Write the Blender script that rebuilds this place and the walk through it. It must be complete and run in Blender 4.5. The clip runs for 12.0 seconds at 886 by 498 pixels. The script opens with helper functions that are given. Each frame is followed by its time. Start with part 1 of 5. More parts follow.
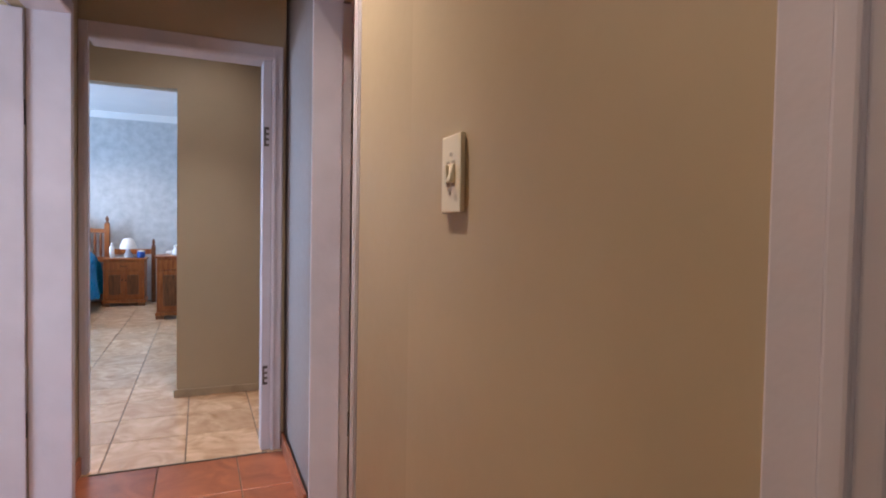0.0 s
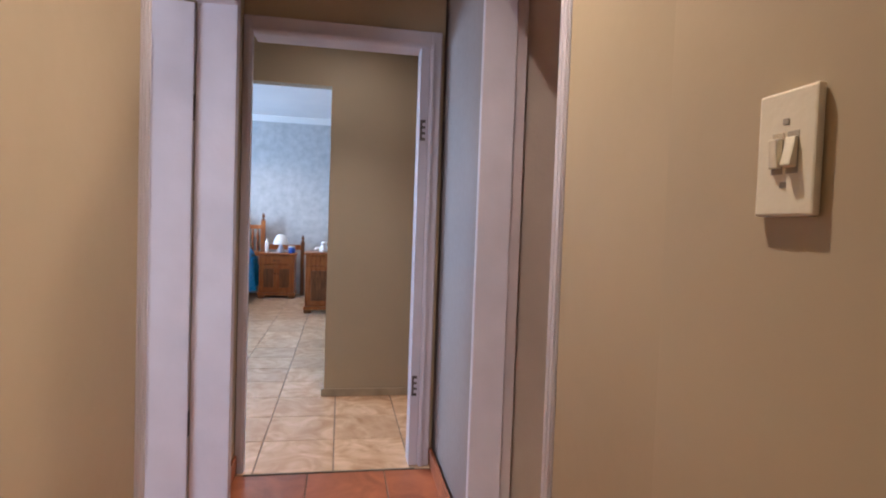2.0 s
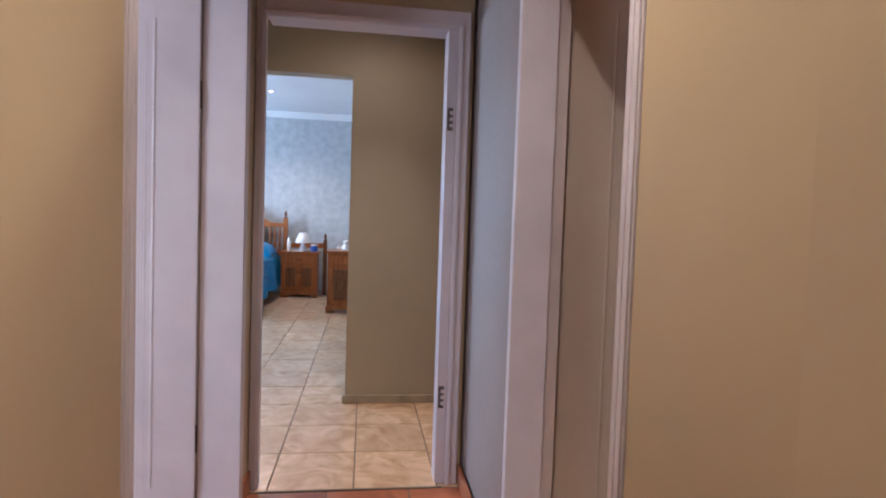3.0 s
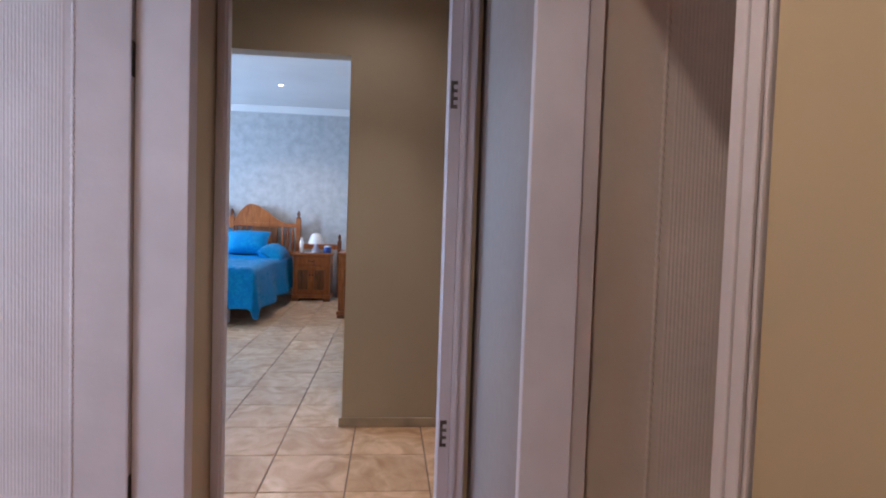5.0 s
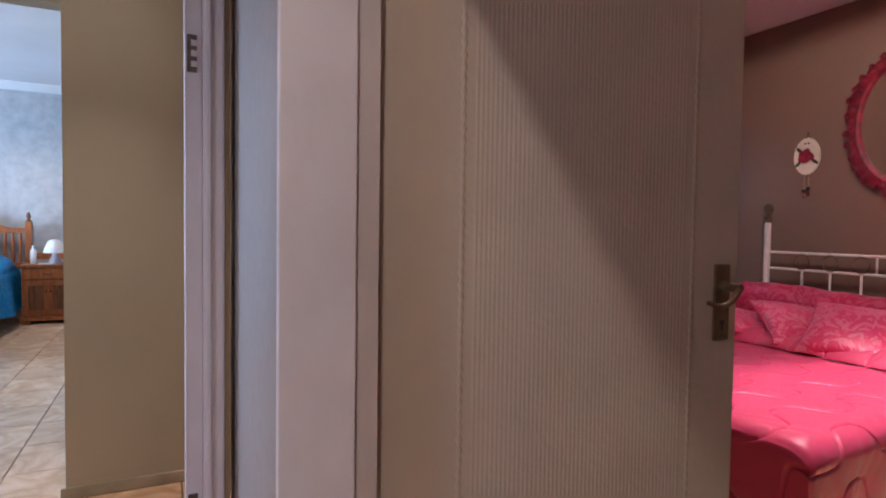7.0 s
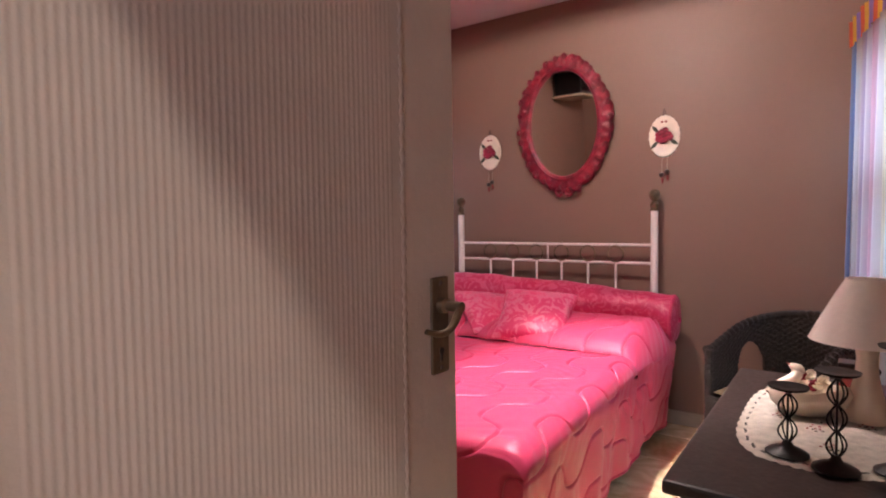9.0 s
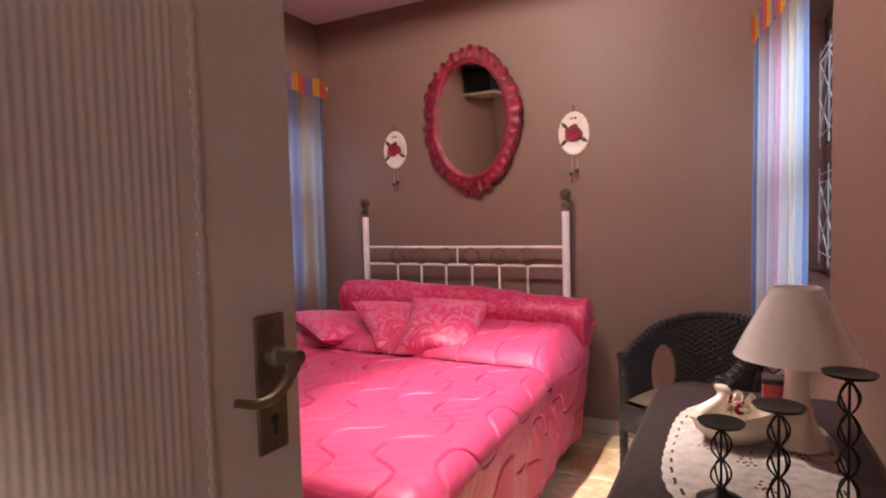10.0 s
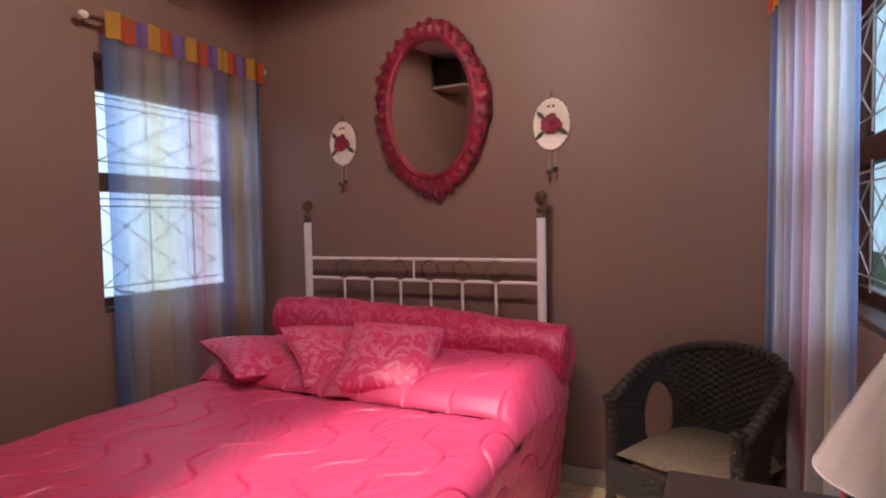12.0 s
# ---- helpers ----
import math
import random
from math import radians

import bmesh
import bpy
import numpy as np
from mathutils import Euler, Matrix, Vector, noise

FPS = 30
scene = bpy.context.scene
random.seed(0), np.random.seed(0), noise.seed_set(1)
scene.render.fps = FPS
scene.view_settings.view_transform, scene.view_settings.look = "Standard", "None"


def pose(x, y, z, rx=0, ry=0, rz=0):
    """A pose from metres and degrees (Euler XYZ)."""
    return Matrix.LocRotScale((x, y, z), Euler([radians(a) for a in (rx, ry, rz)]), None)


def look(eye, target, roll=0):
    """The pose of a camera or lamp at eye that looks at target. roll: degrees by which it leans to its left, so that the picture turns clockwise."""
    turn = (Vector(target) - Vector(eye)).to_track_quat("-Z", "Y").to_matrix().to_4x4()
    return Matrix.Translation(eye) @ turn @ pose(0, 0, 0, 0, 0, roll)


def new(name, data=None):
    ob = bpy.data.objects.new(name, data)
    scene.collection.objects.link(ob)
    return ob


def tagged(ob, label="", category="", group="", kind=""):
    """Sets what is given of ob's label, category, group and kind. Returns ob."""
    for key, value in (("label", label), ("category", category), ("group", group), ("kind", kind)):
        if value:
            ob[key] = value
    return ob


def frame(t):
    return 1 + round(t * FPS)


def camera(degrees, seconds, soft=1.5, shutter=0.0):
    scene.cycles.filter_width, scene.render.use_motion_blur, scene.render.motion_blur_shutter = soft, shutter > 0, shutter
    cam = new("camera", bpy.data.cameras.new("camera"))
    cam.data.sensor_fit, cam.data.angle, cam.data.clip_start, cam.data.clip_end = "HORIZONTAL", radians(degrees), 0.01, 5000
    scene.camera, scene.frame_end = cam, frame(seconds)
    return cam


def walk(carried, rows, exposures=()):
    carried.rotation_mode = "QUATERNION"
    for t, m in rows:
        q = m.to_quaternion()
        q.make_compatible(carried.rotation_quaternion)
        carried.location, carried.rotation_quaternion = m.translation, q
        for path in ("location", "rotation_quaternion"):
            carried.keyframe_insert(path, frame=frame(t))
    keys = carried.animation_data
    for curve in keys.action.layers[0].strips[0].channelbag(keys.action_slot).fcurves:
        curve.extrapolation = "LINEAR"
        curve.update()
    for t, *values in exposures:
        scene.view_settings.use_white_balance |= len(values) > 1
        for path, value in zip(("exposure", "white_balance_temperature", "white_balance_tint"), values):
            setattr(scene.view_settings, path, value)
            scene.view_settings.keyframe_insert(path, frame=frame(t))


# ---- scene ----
cam = camera(76.0, 12.0, soft=2.0)
PATH = [
    (0, (0.476, 0.213, 1.18), (1.265, 2.05, 1.116), 1.0),
    (0.5, (0.472, 0.298, 1.182), (1.114, 2.191, 1.114), 1.3),
    (1, (0.459, 0.356, 1.184), (0.972, 2.288, 1.113), 1.7),
    (1.5, (0.435, 0.441, 1.184), (0.858, 2.394, 1.109), 1.9),
    (2, (0.415, 0.563, 1.187), (0.773, 2.529, 1.111), 2.0),
    (2.5, (0.406, 0.682, 1.181), (0.723, 2.655, 1.103), 2.0),
    (3, (0.428, 0.791, 1.185), (0.706, 2.77, 1.099), 1.9),
    (5, (0.573, 1.237, 1.181), (0.764, 3.226, 1.095), 1.9),
    (5.5, (0.601, 1.342, 1.189), (0.845, 3.326, 1.108), 1.9),
    (6, (0.634, 1.46, 1.191), (1.027, 3.42, 1.112), 1.7),
    (6.5, (0.680, 1.552, 1.193), (1.304, 3.451, 1.1195), 1.35),
    (7, (0.738, 1.629, 1.196), (1.608, 3.428, 1.121), 0.8),
    (9, (1.035, 1.902, 1.221), (2.661, 3.062, 1.122), -0.8),
    (9.5, (1.16, 1.939, 1.216), (2.882, 2.951, 1.115), -1.2),
    (10, (1.316, 1.974, 1.232), (3.09, 2.892, 1.129), -1.5),
    (10.5, (1.457, 2.002, 1.237), (3.255, 2.874, 1.135), -1.6),
    (11, (1.581, 2.022, 1.24), (3.384, 2.883, 1.145), -1.5),
    (11.5, (1.738, 2.062, 1.247), (3.544, 2.916, 1.154), -1.3),
    (12, (1.871, 2.102, 1.247), (3.675, 2.959, 1.154), -1.1),
]
walk(cam, [(t, look(eye, target, roll)) for t, eye, target, roll in PATH],
     exposures=[(t, e, 6350, 17) for t, e in ((0.0, 0.1), (2.0, 0.05), (5.0, -0.3), (7.0, -0.1), (9.0, 0.5), (10.3, 0.5), (12.0, 0.0))])

# ---- world, sun and lamps ----
world = bpy.data.worlds.new("world")
scene.world = world
world.use_nodes = True
wn, wl = world.node_tree.nodes, world.node_tree.links
sky = wn.new("ShaderNodeTexSky")
sky.sky_type, sky.sun_disc = "NISHITA", False
sky.sun_elevation, sky.sun_rotation = radians(62), radians(170)
wl.new(sky.outputs[0], wn["Background"].inputs[0])
wn["Background"].inputs[1].default_value = 0.15
sun = new("sun", bpy.data.lights.new("sun", "SUN"))
sun.data.energy, sun.data.angle, sun.data.color = 4.0, radians(0.5), (1, 0.95, 0.88)
sun.matrix_world = look((1.0, -5.2, 10), (0, 0, 0))


def lamp(name, kind, place, watts, color, size=0.05, target=None, cone=120, blend=0.6):
    data = bpy.data.lights.new(name, kind)
    data.energy, data.color = watts, color
    if kind == "AREA":
        data.size = size
    else:
        data.shadow_soft_size = size
    if kind == "SPOT":
        data.spot_size, data.spot_blend = radians(cone), blend
    ob = new(name, data)
    ob.matrix_world = look(place, target) if target else Matrix.Translation(place)
    return ob


WARM = (1.0, 0.89, 0.77)
# each ceiling downlight: a strong narrow beam and a weak wide spill
lamp("hall_lamp", "SPOT", (0.50, 1.55, 2.585), 52, WARM, 0.02, (0.50, 1.55, 0), 134, 0.8)
lamp("hall_lamp_beam", "SPOT", (0.50, 1.55, 2.585), 96, WARM, 0.02, (0.50, 1.55, 0), 72, 1.0)
lamp("hall_lamp_south", "SPOT", (0.39, 0.2, 2.585), 10, WARM, 0.03, (0.39, 0.2, 0), 110, 1.0)
lamp("hall_lamp_south_beam", "SPOT", (0.39, 0.2, 2.585), 42, WARM, 0.03, (0.39, 0.2, 0), 72, 1.0)
lamp("passage_lamp", "SPOT", (0.45, 3.86, 2.585), 12, WARM, 0.03, (0.45, 3.86, 0), 150, 0.8)
lamp("passage_lamp_beam", "SPOT", (0.45, 3.86, 2.585), 80, WARM, 0.03, (0.45, 3.86, 0), 76, 1.0)
lamp("bedroom_lamp", "SPOT", (3.0, 2.95, 2.585), 80, (1.0, 0.86, 0.75), 0.045, (3.0, 2.95, 0), 178, 0.12)
lamp("bedroom_lamp_beam", "SPOT", (3.0, 2.95, 2.585), 270, (1.0, 0.88, 0.80), 0.045, (3.20, 2.46, 0), 54, 0.6)
lamp("master_lamp", "SPOT", (-0.86, 8.75, 2.86), 90, (1, 0.9, 0.8), 0.03, (-0.86, 8.75, 0), 140, 0.6)
lamp("main_window_light", "AREA", (-4.9, 7.7, 1.4), 420, (0.44, 0.68, 1.0), 1.7, (0, 7.7, 1.2))
lamp("west_window_light", "AREA", (-3.1, 1.50, 1.45), 108, (0.66, 0.80, 1.0), 1.2, (0.6, 3.0, 1.2))
lamp("south_window_light", "AREA", (4.15, 0.75, 2.2), 22, (0.66, 0.82, 1.0), 0.9, (4.1, 2.2, 1.2))
lamp("north_window_light", "AREA", (3.6, 5.5, 2.2), 14, (0.60, 0.80, 1.0), 0.9, (3.8, 4.2, 1.2))

# ---- materials ----
def mat(name, color, rough=0.6, metal=0.0, vary=0.12, scale=6.0, bump=0.05, fine=60.0, tint=None, sheen=0.0, island=0.0, spec=0.5):
    """A painted or natural surface: two scales of noise in the colour, fine relief in the bump."""
    m = bpy.data.materials.new(name)
    m.use_nodes = True
    n, l = m.node_tree.nodes, m.node_tree.links
    p = n["Principled BSDF"]
    p.inputs["Roughness"].default_value, p.inputs["Metallic"].default_value = rough, metal
    p.inputs["Specular IOR Level"].default_value = spec
    co = n.new("ShaderNodeTexCoord")
    a, b = n.new("ShaderNodeTexNoise"), n.new("ShaderNodeTexNoise")
    a.inputs["Scale"].default_value, b.inputs["Scale"].default_value = scale, fine
    a.inputs["Detail"].default_value, b.inputs["Detail"].default_value = 4, 3
    l.new(co.outputs["Object"], a.inputs["Vector"]), l.new(co.outputs["Object"], b.inputs["Vector"])
    mix = n.new("ShaderNodeMix")
    mix.data_type = "RGBA"
    second = tint or [c * (1 - 2.2 * vary) for c in color]
    mix.inputs["A"].default_value, mix.inputs["B"].default_value = (*[min(1, c * (1 + vary)) for c in color], 1), (*second, 1)
    r = n.new("ShaderNodeMapRange")
    r.inputs["From Min"].default_value, r.inputs["From Max"].default_value = 0.3, 0.72
    l.new(a.outputs["Fac"], r.inputs["Value"])
    l.new(r.outputs["Result"], mix.inputs["Factor"])
    out = mix.outputs["Result"]
    if island:
        info, hsv, mr = n.new("ShaderNodeObjectInfo"), n.new("ShaderNodeHueSaturation"), n.new("ShaderNodeMapRange")
        mr.inputs["To Min"].default_value, mr.inputs["To Max"].default_value = 1 - island, 1 + island
        l.new(info.outputs["Random"], mr.inputs["Value"])
        l.new(mr.outputs["Result"], hsv.inputs["Value"])
        l.new(out, hsv.inputs["Color"])
        out = hsv.outputs["Color"]
    l.new(out, p.inputs["Base Color"])
    if sheen:
        p.inputs["Sheen Weight"].default_value, p.inputs["Sheen Roughness"].default_value = sheen, 0.3
    mr2 = n.new("ShaderNodeMapRange")
    mr2.inputs["To Min"].default_value, mr2.inputs["To Max"].default_value = max(0.02, rough - 0.08), min(1, rough + 0.08)
    l.new(b.outputs["Fac"], mr2.inputs["Value"])
    l.new(mr2.outputs["Result"], p.inputs["Roughness"])
    bp = n.new("ShaderNodeBump")
    bp.inputs["Strength"].default_value, bp.inputs["Distance"].default_value = bump, 0.02
    l.new(b.outputs["Fac"], bp.inputs["Height"])
    l.new(bp.outputs["Normal"], p.inputs["Normal"])
    return m


def wood(name, dark, light, rough=0.35, stretch=(3, 3, 0.35), scale=14):
    m = mat(name, light, rough, 0, 0.1, 4, 0.05, 80)
    n, l = m.node_tree.nodes, m.node_tree.links
    p = n["Principled BSDF"]
    co, mp, w, ramp = n.new("ShaderNodeTexCoord"), n.new("ShaderNodeMapping"), n.new("ShaderNodeTexNoise"), n.new("ShaderNodeValToRGB")
    mp.inputs["Scale"].default_value = stretch
    w.inputs["Scale"].default_value, w.inputs["Detail"].default_value, w.inputs["Distortion"].default_value = scale, 5, 1.2
    ramp.color_ramp.elements[0].color, ramp.color_ramp.elements[1].color = (*dark, 1), (*light, 1)
    ramp.color_ramp.elements[0].position, ramp.color_ramp.elements[1].position = 0.35, 0.65
    l.new(co.outputs["Object"], mp.inputs["Vector"]), l.new(mp.outputs["Vector"], w.inputs["Vector"])
    l.new(w.outputs["Fac"], ramp.inputs["Fac"]), l.new(ramp.outputs["Color"], p.inputs["Base Color"])
    return m


def tile_mat(name, base, vein, rough, island):
    """Glazed tile: clouded body with soft veins."""
    m = mat(name, base, rough, 0, 0.06, 5, 0.02, 40, island=island)
    n, l = m.node_tree.nodes, m.node_tree.links
    mix = [k for k in n if k.type == "MIX"][0]
    info, add = n.new("ShaderNodeObjectInfo"), n.new("ShaderNodeVectorMath")
    co = [k for k in n if k.type == "TEX_COORD"][0]
    noisy = [k for k in n if k.type == "TEX_NOISE"][0]
    noisy.inputs["Scale"].default_value, noisy.inputs["Distortion"].default_value, noisy.inputs["Detail"].default_value = 4.5, 2.2, 6
    sc = n.new("ShaderNodeVectorMath")
    sc.operation = "SCALE"
    sc.inputs["Scale"].default_value = 37
    cb = n.new("ShaderNodeCombineXYZ")
    for k in range(3):
        l.new(info.outputs["Random"], cb.inputs[k])
    l.new(cb.outputs[0], sc.inputs[0])
    l.new(co.outputs["Object"], add.inputs[0]), l.new(sc.outputs[0], add.inputs[1])
    l.new(add.outputs[0], noisy.inputs["Vector"])
    mix.inputs["B"].default_value = (*vein, 1)
    return m


def stripes(name, colors, period, axis=0, sheer=0.5, rough=0.7):
    """Woven cloth with vertical stripes; sheer: how much of it is open to light."""
    m = bpy.data.materials.new(name)
    m.use_nodes = True
    n, l = m.node_tree.nodes, m.node_tree.links
    out = n["Material Output"]
    n.remove(n["Principled BSDF"])
    co, sep, div, fr, ramp = (n.new("ShaderNodeTexCoord"), n.new("ShaderNodeSeparateXYZ"), n.new("ShaderNodeMath"), n.new("ShaderNodeMath"), n.new("ShaderNodeValToRGB"))
    div.operation, fr.operation = "DIVIDE", "FRACT"
    div.inputs[1].default_value = period
    l.new(co.outputs["UV"], sep.inputs[0]), l.new(sep.outputs[axis], div.inputs[0])
    l.new(div.outputs[0], fr.inputs[0]), l.new(fr.outputs[0], ramp.inputs["Fac"])
    e = ramp.color_ramp.elements
    while len(e) < len(colors):
        e.new(0.5)
    for k, c in enumerate(colors):
        e[k].position, e[k].color = k / len(colors), (*c, 1)
    ramp.color_ramp.interpolation = "LINEAR" if sheer else "CONSTANT"
    d, t, tr, m1, m2 = (n.new("ShaderNodeBsdfDiffuse"), n.new("ShaderNodeBsdfTranslucent"), n.new("ShaderNodeBsdfTransparent"), n.new("ShaderNodeMixShader"), n.new("ShaderNodeMixShader"))
    l.new(ramp.outputs[0], d.inputs[0]), l.new(ramp.outputs[0], t.inputs[0])
    pale = n.new("ShaderNodeMix")
    pale.data_type, pale.inputs["Factor"].default_value, pale.inputs["A"].default_value = "RGBA", 0.7, (1, 1, 1, 1)
    l.new(ramp.outputs[0], pale.inputs["B"]), l.new(pale.outputs["Result"], tr.inputs[0])
    m1.inputs[0].default_value, m2.inputs[0].default_value = 0.65, sheer
    l.new(d.outputs[0], m1.inputs[1]), l.new(t.outputs[0], m1.inputs[2])
    l.new(m1.outputs[0], m2.inputs[1]), l.new(tr.outputs[0], m2.inputs[2])
    l.new(m2.outputs[0], out.inputs[0])
    return m


def glow(name, color, strength):
    m = bpy.data.materials.new(name)
    m.use_nodes = True
    p = m.node_tree.nodes["Principled BSDF"]
    p.inputs["Emission Color"].default_value, p.inputs["Emission Strength"].default_value = (*color, 1), strength
    return m


def glass_mat(name):
    m = bpy.data.materials.new(name)
    m.use_nodes = True
    p = m.node_tree.nodes["Principled BSDF"]
    p.inputs["Transmission Weight"].default_value, p.inputs["Roughness"].default_value, p.inputs["IOR"].default_value = 1, 0.0, 1.05
    return m


def satin(name, color, light, rough=0.36, sheen=0.5, figure=0.35):
    """Brocade satin: smooth figures in a slightly rougher ground, with a soft sheen."""
    m = mat(name, color, rough, 0, 0.08, 3, 0.03, 220, sheen=sheen)
    n, l = m.node_tree.nodes, m.node_tree.links
    p = n["Principled BSDF"]
    p.inputs["Sheen Tint"].default_value = (*light, 1)
    co, w, ramp, mix = n.new("ShaderNodeTexCoord"), n.new("ShaderNodeTexNoise"), n.new("ShaderNodeValToRGB"), n.new("ShaderNodeMix")
    mix.data_type = "RGBA"
    p.inputs["Specular IOR Level"].default_value, p.inputs["Specular Tint"].default_value = 0.75, (*light, 1)
    w.inputs["Scale"].default_value, w.inputs["Detail"].default_value, w.inputs["Distortion"].default_value = 12, 2, 3.0
    ramp.color_ramp.elements[0].position, ramp.color_ramp.elements[1].position = 0.50, 0.56
    l.new(co.outputs["Object"], w.inputs["Vector"]), l.new(w.outputs["Fac"], ramp.inputs["Fac"])
    mix.inputs["A"].default_value, mix.inputs["B"].default_value = (*color, 1), (*[(1 - figure) * a + figure * b for a, b in zip(color, light)], 1)
    l.new(ramp.outputs["Color"], mix.inputs["Factor"]), l.new(mix.outputs["Result"], p.inputs["Base Color"])
    r = n.new("ShaderNodeMapRange")
    r.inputs["To Min"].default_value, r.inputs["To Max"].default_value = rough + 0.35 * figure, rough - 0.28 * figure
    l.new(ramp.outputs["Color"], r.inputs["Value"]), l.new(r.outputs["Result"], p.inputs["Roughness"])
    return m


M_HALL = mat("hall_wall_paint", (0.47, 0.37, 0.235), 0.5, 0, 0.04, 2.2, 0.02, 30)
M_PASS = mat("passage_wall_paint", (0.46, 0.395, 0.29), 0.55, 0, 0.03, 2, 0.015, 30)
# the pier's own colour, darker and greyer than M_HALL
M_PIER = mat("mauve_grey_pier", (0.235, 0.187, 0.168), 0.5, 0, 0.04, 2.2, 0.02, 30)
M_BED = mat("bedroom_wall_paint", (0.225, 0.133, 0.098), 0.55, 0, 0.03, 2, 0.015, 30)
M_CEIL = mat("ceiling_paint", (0.78, 0.74, 0.70), 0.75, 0, 0.03, 1.5, 0.06, 60)
M_WHITE = mat("white_gloss_paint", (0.62, 0.57, 0.60), 0.38, 0, 0.04, 5, 0.06, 30)
M_DOOR = mat("door_paint", (0.55, 0.475, 0.415), 0.42, 0, 0.05, 4, 0.06, 50)
M_SKIRT = mat("greige_skirting_paint", (0.45, 0.38, 0.28), 0.5)
M_TERRA = tile_mat("terracotta_tile", (0.42, 0.135, 0.06), (0.27, 0.075, 0.035), 0.32, 0.12)
M_CREAM = tile_mat("cream_marbled_tile", (0.80, 0.55, 0.36), (0.54, 0.32, 0.18), 0.22, 0.08)
M_MARBLE = tile_mat("pale_marbled_tile", (0.86, 0.70, 0.43), (0.62, 0.43, 0.22), 0.24, 0.06)
M_GROUT = mat("grey_grout", (0.20, 0.15, 0.11), 0.85)
M_BRASS = mat("aged_brass", (0.20, 0.145, 0.09), 0.5, 0.8, 0.25, 20)
M_STEEL = mat("dull_steel", (0.16, 0.135, 0.12), 0.42, 0.8, 0.25, 30)
M_DARK = mat("black_gap", (0.02, 0.018, 0.016), 0.8)
M_SWITCH = mat("ivory_plastic", (0.80, 0.72, 0.54), 0.35, 0, 0.02)
M_PAPER = mat("silver_wallpaper", (0.47, 0.46, 0.45), 0.5, 0, 0.09, 9, 0.12, 60)
M_PINE = wood("golden_pine", (0.25, 0.062, 0.014), (0.42, 0.135, 0.035))
M_PINED = wood("dark_pine", (0.10, 0.035, 0.012), (0.24, 0.085, 0.03))
M_DARKWOOD = wood("dark_brown_wood", (0.010, 0.005, 0.004), (0.022, 0.010, 0.008), 0.45)
M_FRAME = wood("window_hardwood", (0.03, 0.012, 0.008), (0.09, 0.035, 0.02), 0.4)
M_BLUE = satin("turquoise_satin", (0.001, 0.17, 0.42), (0.01, 0.42, 0.66), 0.32, 0.08)
M_PINK = satin("cerise_satin", (0.62, 0.03, 0.125), (1.0, 0.52, 0.62), 0.34, 0.3, 0.32)
M_SPREAD = satin("plain_cerise_satin", (0.60, 0.05, 0.14), (1.0, 0.70, 0.76), 0.44, 0.25, 0.0)
M_BOLSTER = satin("deep_cerise_satin", (0.50, 0.020, 0.085), (1.0, 0.42, 0.54), 0.37, 0.25, 0.16)
M_STITCH = mat("cerise_thread", (0.62, 0.04, 0.13), 0.5)
M_WMETAL = mat("white_enamel", (0.80, 0.74, 0.70), 0.3, 0, 0.05, 12)
M_RED = mat("crimson_lacquer", (0.25, 0.010, 0.032), 0.42, 0, 0.3, 18, 0.2, 60)
M_PLAQUE = mat("ivory_ceramic", (0.78, 0.68, 0.56), 0.4, 0, 0.05, 20)
M_ROSE = mat("rose_petal_red", (0.33, 0.015, 0.05), 0.5, 0, 0.3, 60)
M_LEAF = mat("painted_leaf_green", (0.05, 0.055, 0.03), 0.5)
M_IRON = mat("black_iron", (0.014, 0.012, 0.012), 0.45, 0.6)
M_WICKER = mat("dark_wicker", (0.022, 0.014, 0.010), 0.5, 0, 0.35, 60, 0.6, 130)
M_CUSH = mat("leopard_velvet", (0.10, 0.068, 0.036), 0.8, 0, 0.2, 55, 0.1, 90, tint=(0.06, 0.04, 0.022))
M_SHADE = mat("cream_lampshade", (0.82, 0.75, 0.70), 0.18, 0, 0.03, 8)
M_CERAM = mat("cream_glaze", (0.74, 0.64, 0.52), 0.22, 0, 0.06, 9)
M_DOILY = mat("ecru_lace", (0.72, 0.65, 0.58), 0.85, 0, 0.1, 40, 0.3, 160)
M_EMB = mat("red_embroidery", (0.30, 0.07, 0.06), 0.8)
M_GLASSRED = mat("red_tin", (0.36, 0.03, 0.03), 0.35)
M_BAR = mat("white_bar_paint", (0.40, 0.39, 0.38), 0.45)
M_GLASS = glass_mat("window_glass")
M_MIRROR = bpy.data.materials.new("mirror_silver")
M_MIRROR.use_nodes = True
mp_ = M_MIRROR.node_tree.nodes["Principled BSDF"].inputs
mp_["Metallic"].default_value, mp_["Roughness"].default_value, mp_["Base Color"].default_value = 1, 0.02, (0.93, 0.91, 0.89, 1)
RAINBOW = [(0.20, 0.40, 0.92), (0.68, 0.82, 0.97), (0.92, 0.92, 0.94), (0.93, 0.86, 0.62), (0.92, 0.90, 0.92), (0.80, 0.76, 0.90), (0.90, 0.36, 0.42), (0.92, 0.88, 0.92), (0.52, 0.48, 0.82), (0.90, 0.66, 0.40), (0.80, 0.86, 0.96)]
RAINBOW = [tuple(0.9 * c + 0.1 * g for c, g in zip(col, (0.74, 0.72, 0.80))) for col in RAINBOW]
M_SHEER = stripes("rainbow_voile", RAINBOW, 0.92, 0, 0.56)
M_BAND = stripes("rainbow_heading", [(0.85, 0.50, 0.10), (0.80, 0.18, 0.09), (0.36, 0.24, 0.55)], 0.23, 0, 0.0)
